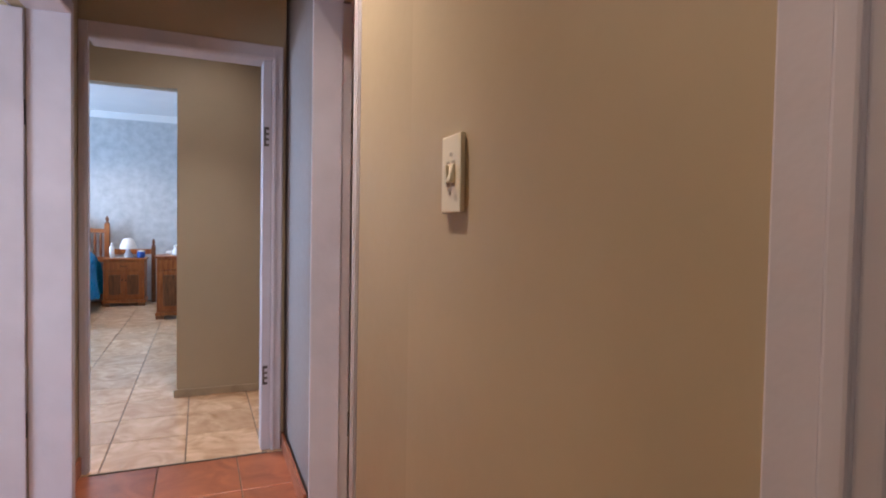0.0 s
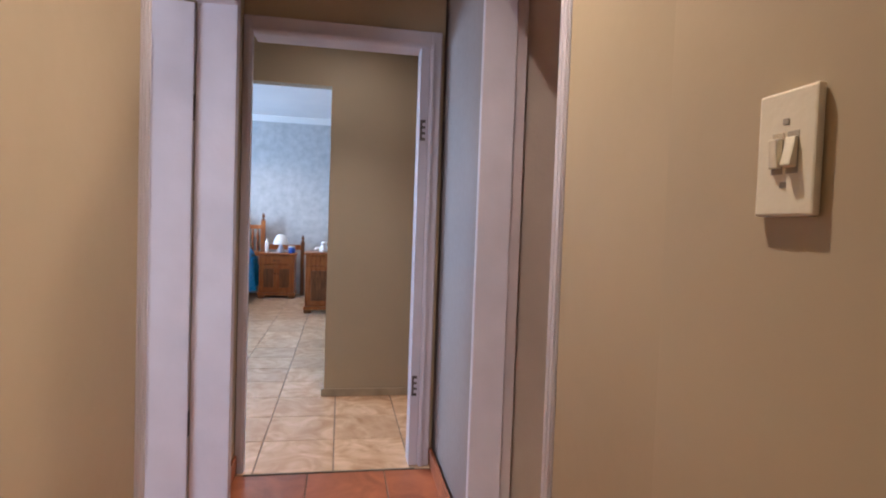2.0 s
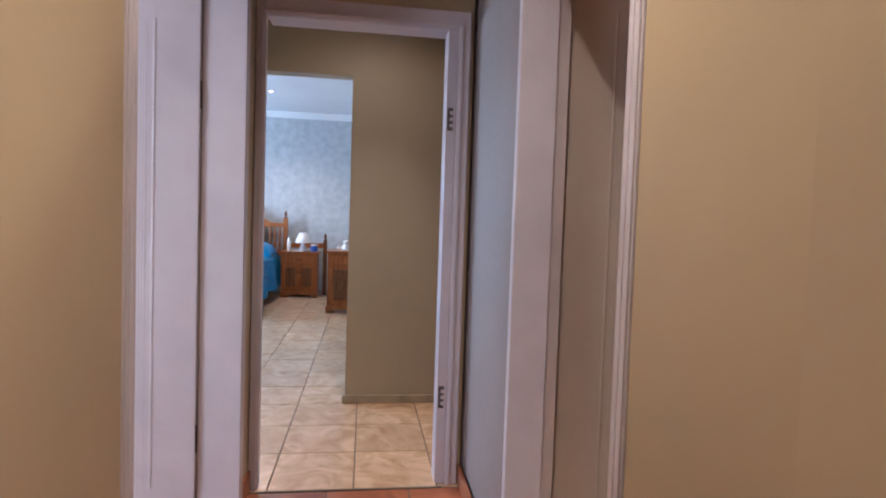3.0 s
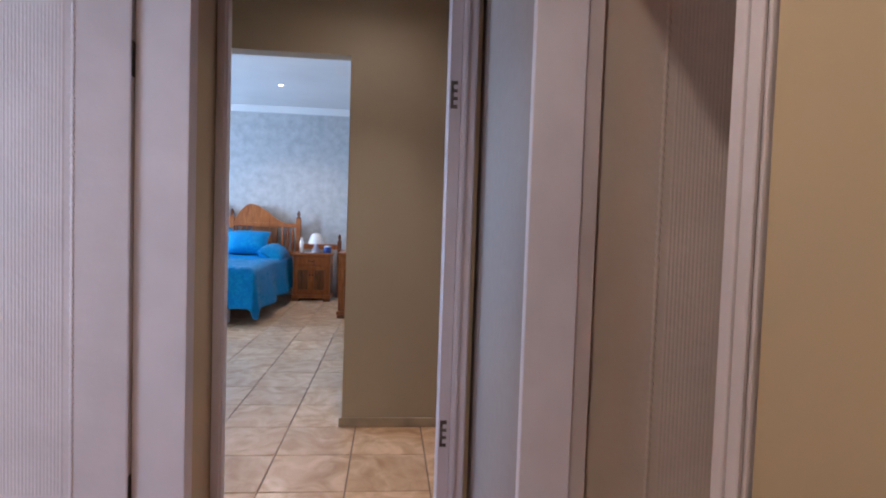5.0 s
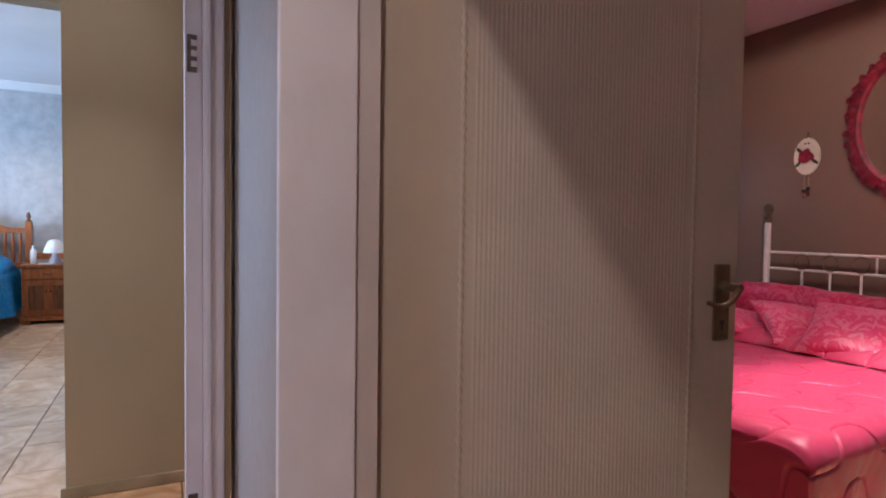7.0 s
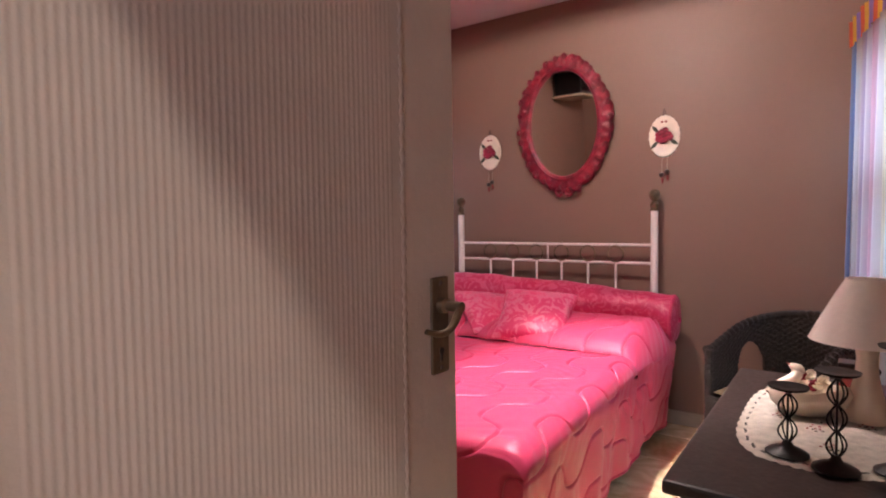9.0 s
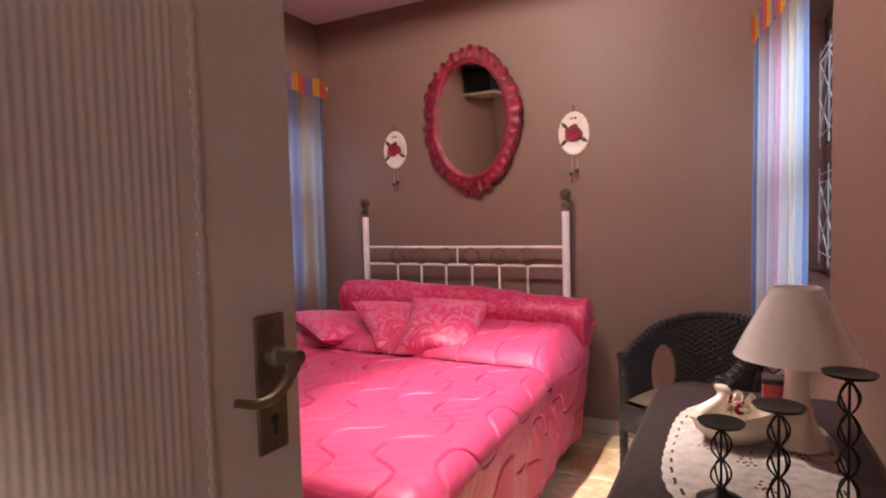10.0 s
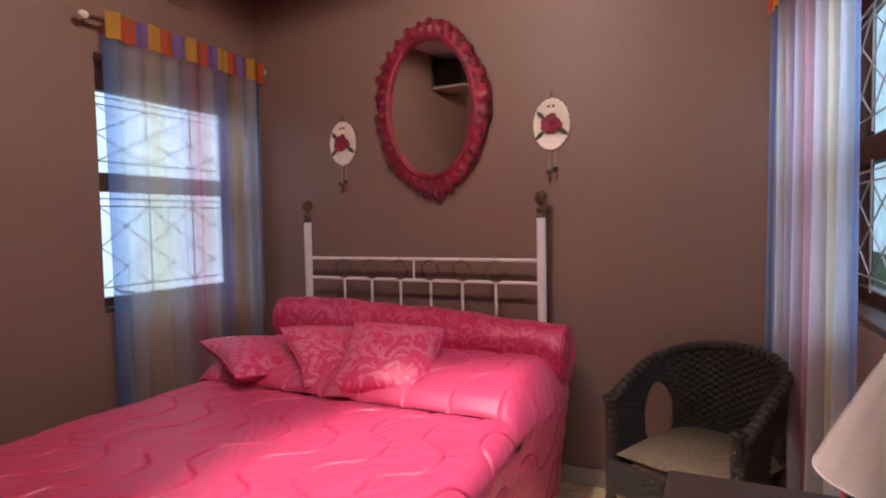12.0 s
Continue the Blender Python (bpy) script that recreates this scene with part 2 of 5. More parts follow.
M_GRASS = mat("grass", (0.07, 0.11, 0.03), 0.9, 0, 0.3, 3, 0.4, 80)
M_SPOT = glow("lamp_glow", (1, 0.9, 0.75), 25)


# ---- mesh helpers ----
def part(name, bm, material, parent=None, label="", smooth=False, m=None):
    """Links a bmesh as one mesh object, under a thing where one is given."""
    me = bpy.data.meshes.new(name)
    bmesh.ops.recalc_face_normals(bm, faces=bm.faces)
    if smooth:
        for f in bm.faces:
            f.smooth = True
    bm.to_mesh(me)
    bm.free()
    me.materials.append(material)
    ob = new(name, me)
    if smooth:
        me.set_sharp_from_angle(angle=radians(45))
    if parent:
        ob.parent = parent
    if m:
        ob.matrix_basis = m
    if label:
        ob["label"] = label
    return ob


def thing(name, m, label, category, group="", kind=""):
    ob = new(name)
    ob.matrix_basis = m
    return tagged(ob, label, category, group, kind)


def box(x0, x1, y0, y1, z0, z1, bevel=0.0, bm=None):
    bm = bm or bmesh.new()
    g = bmesh.ops.create_cube(bm, size=1, matrix=Matrix.LocRotScale(((x0 + x1) / 2, (y0 + y1) / 2, (z0 + z1) / 2), None, (x1 - x0, y1 - y0, z1 - z0)))
    if bevel:
        es = list({e for v in g["verts"] for e in v.link_edges})
        bmesh.ops.bevel(bm, geom=es, offset=bevel, segments=2, affect="EDGES", profile=0.6)
    return bm


def rod(a, b, r, seg=10, r2=None, bm=None):
    bm = bm or bmesh.new()
    a, b = Vector(a), Vector(b)
    d = b - a
    bmesh.ops.create_cone(bm, cap_ends=True, segments=seg, radius1=r, radius2=r if r2 is None else r2, depth=d.length,
                          matrix=Matrix.Translation((a + b) / 2) @ d.to_track_quat("Z", "Y").to_matrix().to_4x4())
    return bm


def lathe(profile, seg=28, bm=None, at=(0, 0, 0)):
    """A turned shape from (radius, height) pairs."""
    bm = bm or bmesh.new()
    rings = []
    for r, z in profile:
        rings.append([bm.verts.new((at[0] + r * math.cos(2 * math.pi * k / seg), at[1] + r * math.sin(2 * math.pi * k / seg), at[2] + z)) for k in range(seg)])
    for a, b in zip(rings, rings[1:]):
        for k in range(seg):
            bm.faces.new((a[k], a[(k + 1) % seg], b[(k + 1) % seg], b[k]))
    bm.faces.new(rings[0][::-1]), bm.faces.new(rings[-1])
    return bm


def tube(points, r, seg=8, closed=False, bm=None):
    """A round bar along points; r: a number or a function of 0..1."""
    bm = bm or bmesh.new()
    pts = [Vector(p) for p in points]
    n, rings = len(pts), []
    for k, p in enumerate(pts):
        d = (pts[(k + 1) % n] - pts[k - 1]) if closed or 0 < k < n - 1 else (pts[1] - pts[0] if k == 0 else pts[-1] - pts[-2])
        q = d.to_track_quat("Z", "Y").to_matrix()
        rr = r(k / max(1, n - 1)) if callable(r) else r
        rings.append([bm.verts.new(p + q @ Vector((rr * math.cos(2 * math.pi * j / seg), rr * math.sin(2 * math.pi * j / seg), 0))) for j in range(seg)])
    for k in range(n if closed else n - 1):
        a, b = rings[k], rings[(k + 1) % n]
        shift = min(range(seg), key=lambda s: (a[0].co - b[s].co).length)
        for j in range(seg):
            bm.faces.new((a[j], a[(j + 1) % seg], b[(j + 1 + shift) % seg], b[(j + shift) % seg]))
    if not closed:
        bm.faces.new(rings[0][::-1]), bm.faces.new(rings[-1])
    return bm


def sheet(f, nu, nv, thick=0.0, uv=None):
    """A grid surface f(u, v), u and v from 0 to 1, made solid where thick is given."""
    bm = bmesh.new()
    g = [[bm.verts.new(f(i / nu, j / nv)) for j in range(nv + 1)] for i in range(nu + 1)]
    layer = bm.loops.layers.uv.new() if uv else None
    for i in range(nu):
        for j in range(nv):
            fc = bm.faces.new((g[i][j], g[i + 1][j], g[i + 1][j + 1], g[i][j + 1]))
            if uv:
                for lp, (a, b) in zip(fc.loops, ((i, j), (i + 1, j), (i + 1, j + 1), (i, j + 1))):
                    lp[layer].uv = (a / nu * uv[0], b / nv * uv[1])
    if thick:
        bmesh.ops.recalc_face_normals(bm, faces=bm.faces)
        bmesh.ops.solidify(bm, geom=bm.faces[:], thickness=thick)
    return bm


def puff(w, d, h, seg=16, pinch=0.10):
    """A stuffed cushion with pinched corners."""
    def f(sign):
        def g(u, v):
            x, y = 2 * u - 1, 2 * v - 1
            k = 1 - pinch * (1 - abs(y) ** 1.5) * abs(x) ** 3, 1 - pinch * (1 - abs(x) ** 1.5) * abs(y) ** 3
            z = ((1 - x * x) * (1 - y * y)) ** 0.42
            ripple = 0.05 * math.sin(7 * x + 3 * y) * (1 - z) * 0.6
            return (x * w / 2 * k[0], y * d / 2 * k[1], sign * h / 2 * max(0.02, z + ripple))
        return g
    bm = sheet(f(1), seg, seg)
    b2 = sheet(f(-1), seg, seg)
    me = bpy.data.meshes.new("tmp")
    b2.to_mesh(me)
    b2.free()
    bm.from_mesh(me)
    bpy.data.meshes.remove(me)
    bmesh.ops.remove_doubles(bm, verts=bm.verts, dist=0.004)
    return bm


def look_m(place, tip, lean, turn):
    """A cushion's pose: tipped up towards the foot of the bed, leaning and turned."""
    return Matrix.Translation(place) @ Matrix.Rotation(radians(turn), 4, "Z") @ Matrix.Rotation(radians(-tip), 4, "Y") @ Matrix.Rotation(radians(lean), 4, "X")


def wall(name, p0, p1, thick, z0, z1, holes, material, label):
    """A straight wall from p0 to p1, its thickness to the left of that line, with holes (from, to, low, high) along it."""
    d = Vector(p1) - Vector(p0)
    L = d.length
    bm = bmesh.new()
    x = 0.0
    for a, b, lo, hi in sorted(holes):
        if a > x:
            box(x, a, 0, thick, z0, z1, 0, bm)
        if lo > z0:
            box(a, b, 0, thick, z0, lo, 0, bm)
        if hi < z1:
            box(a, b, 0, thick, hi, z1, 0, bm)
        x = b
    if x < L:
        box(x, L, 0, thick, z0, z1, 0, bm)
    ob = part(name, bm, material, m=Matrix.Translation((p0[0], p0[1], 0)) @ Matrix.Rotation(math.atan2(d.y, d.x), 4, "Z"))
    return tagged(ob, label, "wall", kind="structure")


# ---- the plan ----
H = 2.62           # ceilings of hall, passage and small bedroom
HM = 2.90          # ceiling of the main bedroom
DOOR = 2.03
TILT = 0.0125      # the hall leans by this much against the rooms
def ehall(y): return 0.852 + TILT * y
def whall(y): return -0.069 + 0.020 * (y - 2.11)
Y0 = -1.4          # south end of the hall
YE = 3.325          # face of the end wall
YP = 4.50         # face of the passage wall
XB, YS, YN = 4.53, 1.66, 4.60   # walls of the small bedroom
WT = 0.15

k = math.sqrt(1 + TILT * TILT)
wall("wall_hall_pier", (ehall(YE + 0.13) + 0.012, YE + 0.13), (ehall(2.492) + 0.012, 2.492), WT - 0.012, 0, H, [], M_PIER, "mauve-grey pier between two door frames")
wall("wall_hall_east", (ehall(2.490), 2.490), (ehall(Y0), Y0), WT, 0, H,
     [(0.0, (2.490 - 1.652) * k, 0, DOOR + 0.063), ((2.490 - 0.43) * k, (2.490 + 0.35) * k, 0, DOOR)], M_HALL, "olive-beige painted plaster wall of the hall")
wall("wall_hall_west", (whall(Y0), Y0), (whall(YE + 0.13), YE + 0.13), WT, 0, H, [((2.075 - Y0), (2.95 - Y0), 0, DOOR)], M_HALL, "olive-beige painted plaster wall of the hall")
wall("wall_hall_south", (-0.4, Y0), (1.1, Y0), 0.0 + 0.12, 0, H, [], M_HALL, "beige plaster wall closing the hall").location.y -= 0.12
wall("wall_hall_end", (-3.2, YE), (ehall(YE), YE), 0.13, 0, H + 0.0, [(3.2 - 0.060, 3.2 + 0.827, 0, DOOR + 0.042)], M_HALL, "beige plaster end wall with a doorway")
wall("wall_passage", (-5.0, YP), (1.0, YP), 0.11, 0, HM, [(3.5, 5.333, 0, 2.112)], M_PASS, "greige plaster wall with a plain opening")
wall("wall_passage_east", (1.0, YP + 0.11), (1.0, YE + 0.13), 0.06, 0, H, [], M_BED, "plain wall between passage and bedroom")
wall("wall_passage_west", (-2.6, YE + 0.13), (-2.6, YP), 0.1, 0, H, [], M_PASS, "plain wall closing the passage")
wall("wall_main_north", (1.3, 10.25), (-5.0, 10.25), -0.2, 0, HM, [], M_PAPER, "silver-grey mottled wallpapered wall")
wall("wall_main_west", (-5.0, 10.4), (-5.0, YP), -0.2, 0, HM, [(1.2, 4.2, 0.5, 2.2)], M_PAPER, "wallpapered wall with a wide window")
wall("wall_main_east", (1.3, YP + 0.31), (1.3, 10.25), -0.1, 0, HM, [], M_PAPER, "wallpapered wall")
wall("wall_bedroom_east", (XB, 1.60), (XB, YN + 0.16), -0.2, 0, H, [], M_BED, "taupe painted plaster wall of the bedroom")
NW0, NW1, NZ0, NZ1 = 3.53, 4.42, 0.86, 2.04
SW0, SW1, SZ0, SZ1 = 3.52, 4.47, 0.93, 2.10
wall("wall_bedroom_north", (XB, YN), (1.06, YN), -0.16, 0, H, [(XB - NW1, XB - NW0, NZ0, NZ1)], M_BED, "taupe painted plaster wall with a window")
wall("wall_bedroom_south", (1.03, 1.577), (XB + 0.05, 1.755), -0.15, 0, H, [(SW0 - 1.03, SW1 - 1.03, SZ0, SZ1)], M_BED, "taupe painted plaster wall with a window")
wall("wall_west_room_south", (-3.2, 0.6), (-0.2, 0.6), -0.15, 0, H, [], M_BED, "plain wall closing the west room")
wall("wall_west_room_west", (-3.2, 3.3), (-3.2, 0.45), -0.2, 0, H, [(0.6, 2.1, 0.8, 2.1)], M_BED, "plain wall with a window")

def slab(name, x0, x1, y0, y1, z0, z1, material, label):
    return tagged(part(name, box(x0, x1, y0, y1, z0, z1), material), label, name.split("_")[0], kind="structure")

slab("ceiling_hall", -3.3, 4.7, Y0 - 0.1, YP, H, H + 0.12, M_CEIL, "white painted ceiling")
slab("ceiling_bedroom", 1.0, 4.7, YP, YN + 0.2, H, H + 0.12, M_CEIL, "white painted ceiling")
slab("ceiling_main", -5.2, 1.4, YP + 0.06, 10.5, HM, HM + 0.12, M_CEIL, "white painted ceiling")
floor_hall = slab("floor_hall", -0.4, 1.0, Y0, YE - 0.045, -0.08, -0.006, M_GROUT, "terracotta tiled hall floor with grey joints")
floor_main = slab("floor_main", -5.2, 1.5, YE - 0.045, 10.5, -0.08, -0.006, M_GROUT, "cream marbled tile floor with brown joints")
floor_bed = slab("floor_bedroom", 1.0, 4.7, YS - 0.35, YN + 0.25, -0.08, -0.006, M_GROUT, "cream marbled tile floor of the bedroom")
slab("floor_west_room", -3.3, -0.3, 0.4, YE, -0.08, 0.0, M_CREAM, "cream floor of the west room")

# skirtings
def skirting(x0, x1, y0, y1, h, material, label):
    return tagged(part("baseboard", box(x0, x1, y0, y1, 0, h, 0.004), material), label, "baseboard", kind="structure")

skirting(0.315, 1.0, YP - 0.014, YP, 0.052, M_SKIRT, "greige painted skirting on the passage wall")
skirting(XB - 0.014, XB, 1.76, YN, 0.08, M_SKIRT, "greige painted skirting in the bedroom")
skirting(1.06, XB, YN - 0.014, YN, 0.08, M_SKIRT, "greige painted skirting in the bedroom")
skirting(0.886, ehall(YE) - 0.012, YE - 0.012, YE, 0.085, M_TERRA, "terracotta tile skirting in the hall")
for y0, y1, fx, side in ((2.54, YE - 0.015, ehall, -1), (0.50, 1.62, ehall, -1), (3.02, YE - 0.02, whall, 1), (Y0, 2.03, whall, 1)):
    bm = bmesh.new()
    vs = [bm.verts.new((fx(y) + side * o, y, z)) for y in (y0, y1) for o in (0, 0.012) for z in (0, 0.085)]
    bmesh.ops.convex_hull(bm, input=vs)
    tagged(part("baseboard", bm, M_TERRA), "terracotta tile skirting in the hall", "baseboard", kind="structure")

# cornice of the main bedroom
bm = bmesh.new()
vs = [bm.verts.new((x, 10.25 - o, HM - d)) for x in (-4.95, 1.3) for o, d in ((0, 0), (0.09, 0), (0.09, 0.012), (0.012, 0.09), (0, 0.09))]
bmesh.ops.convex_hull(bm, input=vs)
tagged(part("trim_cornice", bm, M_CEIL), "white plaster cornice under the ceiling", "cornice", kind="structure")


# ---- doors ----
def door_frame(m, width, label, depth=0.15, face=0.06, far=None, near=None, proud=0.014, root=0.0, DOOR=DOOR, back=True):
    """A pressed-steel frame round an opening of that width; local x runs along the wall, y into it, y=0 is the near face."""
    t = thing("door_frame", m, label, "door frame", "door frames", "structure")
    for x0, x1 in ((-(near or face), 0.0), (width, width + (far or face))):
        inner = x1 if x0 < 0 else x0
        s = 1 if x0 < 0 else -1
        part("architrave", box(x0, x1, -proud, root, 0, DOOR + face, 0.0025), M_WHITE, t)
        part("architrave_bead", box(min(inner - s * 0.018, inner), max(inner - s * 0.018, inner), -proud - 0.004, -proud - 0.0002, 0, DOOR + 0.018, 0.003), M_WHITE, t)
        if back or x0 > 0:
            part("architrave", box(x0, x1, depth, depth + 0.014, 0, DOOR + face, 0.005), M_WHITE, t)
        part("jamb", box(min(inner, inner + s * 0.018), max(inner, inner + s * 0.018), -0.012, depth - 0.045, 0, DOOR, 0.003), M_WHITE, t)
        part("rebate", box(min(inner, inner + s * 0.004), max(inner, inner + s * 0.004), depth - 0.044, depth + (0.012 if back or x0 > 0 else -0.006), 0, DOOR, 0.001), M_WHITE, t)
    part("head", box(0.0, width, -0.014, 0.0, DOOR, DOOR + face, 0.005), M_WHITE, t)
    part("head", box(0.0, width, depth, depth + 0.014, DOOR, DOOR + face, 0.005), M_WHITE, t)
    part("head_lining", box(0.004, width - 0.004, -0.010, depth - 0.045, DOOR - 0.003, DOOR + 0.012, 0.003), M_WHITE, t)
    return t


def lever(t, y, s):
    """Lever handle on a long back plate; s: the way the face looks along y."""
    p = part("handle_plate", box(0.743, 0.788, min(y, y + s * 0.006), max(y, y + s * 0.006), 0.961, 1.126, 0.004), M_BRASS, t, "aged brass back plate")
    part("boss", lathe([(0.013, 0), (0.013, 0.012), (0.009, 0.016), (0.009, 0.045)], 16), M_BRASS, p, m=Matrix.Translation((0.766, y + s * 0.006, 1.078)) @ Matrix.Rotation(radians(-90 * s), 4, "X"))
    pts = [(0.766 - 0.088 * u, y + s * (0.048 + 0.008 * math.sin(math.pi * u)), 1.078 - 0.022 * math.sin(math.pi * u * 0.9) - 0.020 * u) for u in [k / 10 for k in range(11)]]
    part("lever", tube(pts, lambda u: 0.0072 - 0.0025 * u, 10), M_BRASS, p, smooth=True)
    part("keyhole", rod((0.766, y + s * 0.0055, 1.000), (0.766, y + s * 0.0072, 1.000), 0.006, 12), M_DARK, p)
    part("keyhole", box(0.7635, 0.7685, min(y + s * 0.0055, y + s * 0.0072), max(y + s * 0.0055, y + s * 0.0072), 0.982, 0.998), M_DARK, p)
    for z in (0.971, 1.116):
        part("screw", rod((0.766, y + s * 0.005, z), (0.766, y + s * 0.0072, z), 0.004, 10), M_STEEL, p)


def door_leaf(m, label, handles=True, paint=None):
    """A pressed panel door; local x from the hinge edge to the free edge, y across its thickness."""
    paint = paint or M_DOOR
    W, T, z0, z1 = 0.813, 0.040, 0.008, 2.022
    t = thing("door", m, label, "door", "panel doors", "structure")
    part("slab", box(0, W, -T / 2, T / 2, z0, z1, 0.0025), paint, t)
    part("edge_lipping", box(-0.0016, -0.0002, -T / 2 + 0.001, T / 2 - 0.001, z0, z1), M_WHITE, t, "white painted hinge edge")
    a, b, lo, hi, n = 0.172, 0.660, 0.21, 1.86, 52
    for s in (-1, 1):
        pitch = (b - a) / n
        def flute(u, v, s=s):
            x = a + u * (b - a)
            return (x, s * (T / 2 + 0.0005 + 0.0006 * math.sin(math.pi * (x - a) / pitch) ** 2 * (1 if 0.001 < v < 0.999 else 0)), lo + v * (hi - lo))
        part("fluted_panel", sheet(flute, n * 8, 3), paint, t, smooth=True)
        for x in (0.150, 0.682):
            bm = bmesh.new()
            rings = []
            for q in range(331):
                z = lo - 0.01 + (hi - lo + 0.02) * q / 330
                ring = []
                for j in range(6):
                    ang = math.pi * j / 5
                    r = 0.0013 + 0.0006 * math.sin(2 * math.pi * z / 0.021 + 2.2 * ang)
                    ring.append(bm.verts.new((x + 3.6 * r * math.cos(ang), s * (T / 2 + 0.0004 + r * math.sin(ang)), z)))
                rings.append(ring)
            for r0, r1 in zip(rings, rings[1:]):
                for j in range(5):
                    bm.faces.new((r0[j], r0[j + 1], r1[j + 1], r1[j]))
            part("rope_moulding", bm, paint, t, smooth=True)
    if handles:
        lever(t, T / 2, 1)
        lever(t, -T / 2, -1)
    for z in (0.37, 1.62):
        h = part("hinge", box(-0.003, 0.0, -0.012, 0.018, z - 0.05, z + 0.05, 0.0008), M_STEEL, t, "dull steel butt hinge")
        part("knuckle", rod((-0.005, -0.024, z - 0.05), (-0.005, -0.024, z + 0.05), 0.006, 10), M_STEEL, h)
    return t


ang_e = math.degrees(math.atan(TILT))
# plaster run up to the face of the bedroom door frame
bm = bmesh.new()
bmesh.ops.convex_hull(bm, input=[bm.verts.new((x, y, z)) for z in (0, H) for x, y in ((ehall(1.30), 1.30), (0.8505, 1.622), (0.8505, 1.631), (0.885, 1.631))])
tagged(part("trim_plaster_edge", bm, M_HALL), "olive-beige plaster built up to the door frame", "trim", kind="structure")
# bedroom doorway: seen from the hall, local x runs south
door_frame(Matrix.Translation((ehall(2.490) + 0.010, 2.490, 0)) @ Matrix.Rotation(radians(-90 - ang_e - 2.0), 4, "Z"), 0.836, "white painted steel door frame of the bedroom", near=0.046, far=0.022, proud=0.006, root=0.03, DOOR=DOOR + 0.05, back=False)
door_frame(Matrix.Translation((ehall(0.43), 0.43, 0)) @ Matrix.Rotation(radians(-90 - ang_e), 4, "Z"), 0.78, "cream painted steel door frame in the hall")
hx, hy = 1.048, 2.515
door_leaf(Matrix.Translation((hx, hy, 0)) @ Matrix.Rotation(math.atan2(2.465 - hy, 1.868 - hx), 4, "Z") @ Matrix.Translation((0, 0.02, 0)), "cream fluted panel door standing open into the bedroom")
door_leaf(Matrix.Translation((ehall(0.40) + 0.10, 0.445, 0)) @ Matrix.Rotation(radians(-90 - ang_e), 4, "Z"), "cream fluted panel door, closed")
# west doorway, local x runs north
door_frame(Matrix.Translation((whall(2.075), 2.075, 0)) @ Matrix.Rotation(radians(90 - math.degrees(math.atan(0.064))), 4, "Z"), 0.875, "white painted steel door frame of the west room", near=0.022, far=0.052, proud=0.006, root=0.05, depth=0.186)
door_leaf(Matrix.Translation((-0.163, 2.945, 0)) @ Matrix.Rotation(radians(182), 4, "Z") @ Matrix.Translation((0, 0.0, 0)), "white fluted panel door standing open into the west room", paint=M_WHITE)

# end doorway: frame without a leaf, bare hinge plates on its right-hand stop
t = thing("door_frame", Matrix.Translation((0, YE, 0)), "white painted steel door frame without a leaf", "door frame", "door frames", "structure")
for x0, x1 in ((-0.043, -0.002), (0.822, 0.877)):
    part("architrave", box(x0, x1, -0.022, 0.0, 0, DOOR + 0.097, 0.006), M_WHITE, t)
    part("architrave_bead", box(*((-0.024, -0.010) if x0 < 0 else (0.828, 0.842)), -0.030, -0.0222, 0, DOOR + 0.042, 0.003), M_WHITE, t)
    if x0 > 0:
        part("architrave", box(x0, x1, 0.13, 0.148, 0, DOOR + 0.097, 0.006), M_WHITE, t)
part("head", box(-0.002, 0.827, -0.022, 0.0, DOOR + 0.022, DOOR + 0.097, 0.006), M_WHITE, t)
part("head_bead", box(-0.010, 0.833, -0.030, -0.0222, DOOR + 0.028, DOOR + 0.042, 0.003), M_WHITE, t)
part("head_lining", box(-0.002, 0.827, -0.004, 0.13, DOOR + 0.020, DOOR + 0.040, 0.002), M_WHITE, t)
part("jamb", box(-0.058, -0.002, -0.004, 0.02, 0, DOOR + 0.02, 0.003), M_WHITE, t)
j = part("jamb", box(0.777, 0.822, -0.008, 0.10, 0, DOOR + 0.018, 0.004), M_WHITE, t)
part("rebate", box(0.822, 0.830, 0.0, 0.13, 0, DOOR + 0.022, 0.003), M_WHITE, t)
for z in (0.40, 1.655):
    h = part("hinge_plate", box(0.783, 0.808, -0.0115, -0.0082, z - 0.05, z + 0.05, 0.001), M_STEEL, j, "bare dull steel hinge plate")
    for dz in (-0.028, 0.0, 0.028):
        part("hinge_tongue", box(0.793, 0.8085, -0.0135, -0.0116, z + dz - 0.008, z + dz + 0.008, 0.001), M_WHITE, h)
tagged(part("threshold_trim", box(0.0, 0.806, YE - 0.052, YE - 0.040, -0.01, 0.003, 0.001), M_GROUT), "dark joint strip between the two floors", "threshold", kind="structure")

# ---- hall fittings ----
def switch_plate(m):
    t = thing("light_switch", m, "ivory plastic two-way light switch on the hall wall", "light switch")
    p = part("cover_plate", box(-0.039, 0.039, -0.009, 0.0, -0.064, 0.064, 0.003), M_SWITCH, t)
    shade = mat("shaded_ivory", (0.42, 0.36, 0.27), 0.5)
    for x, tip in ((-0.0095, 4), (0.0105, -12)):
        w = part("switch_well", box(x - 0.0075, x + 0.0075, -0.0096, -0.0085, -0.021, 0.021), shade, p)
        part("rocker", box(-0.0065, 0.0065, -0.005, 0.004, -0.015, 0.015, 0.0015), M_SWITCH, w, m=pose(x, -0.0105, 0, tip))
    for z in (0.032, -0.032):
        part("clip_slot", box(-0.004, 0.004, -0.0098, -0.0088, z - 0.003, z + 0.003, 0.0005), shade, p)
    return t


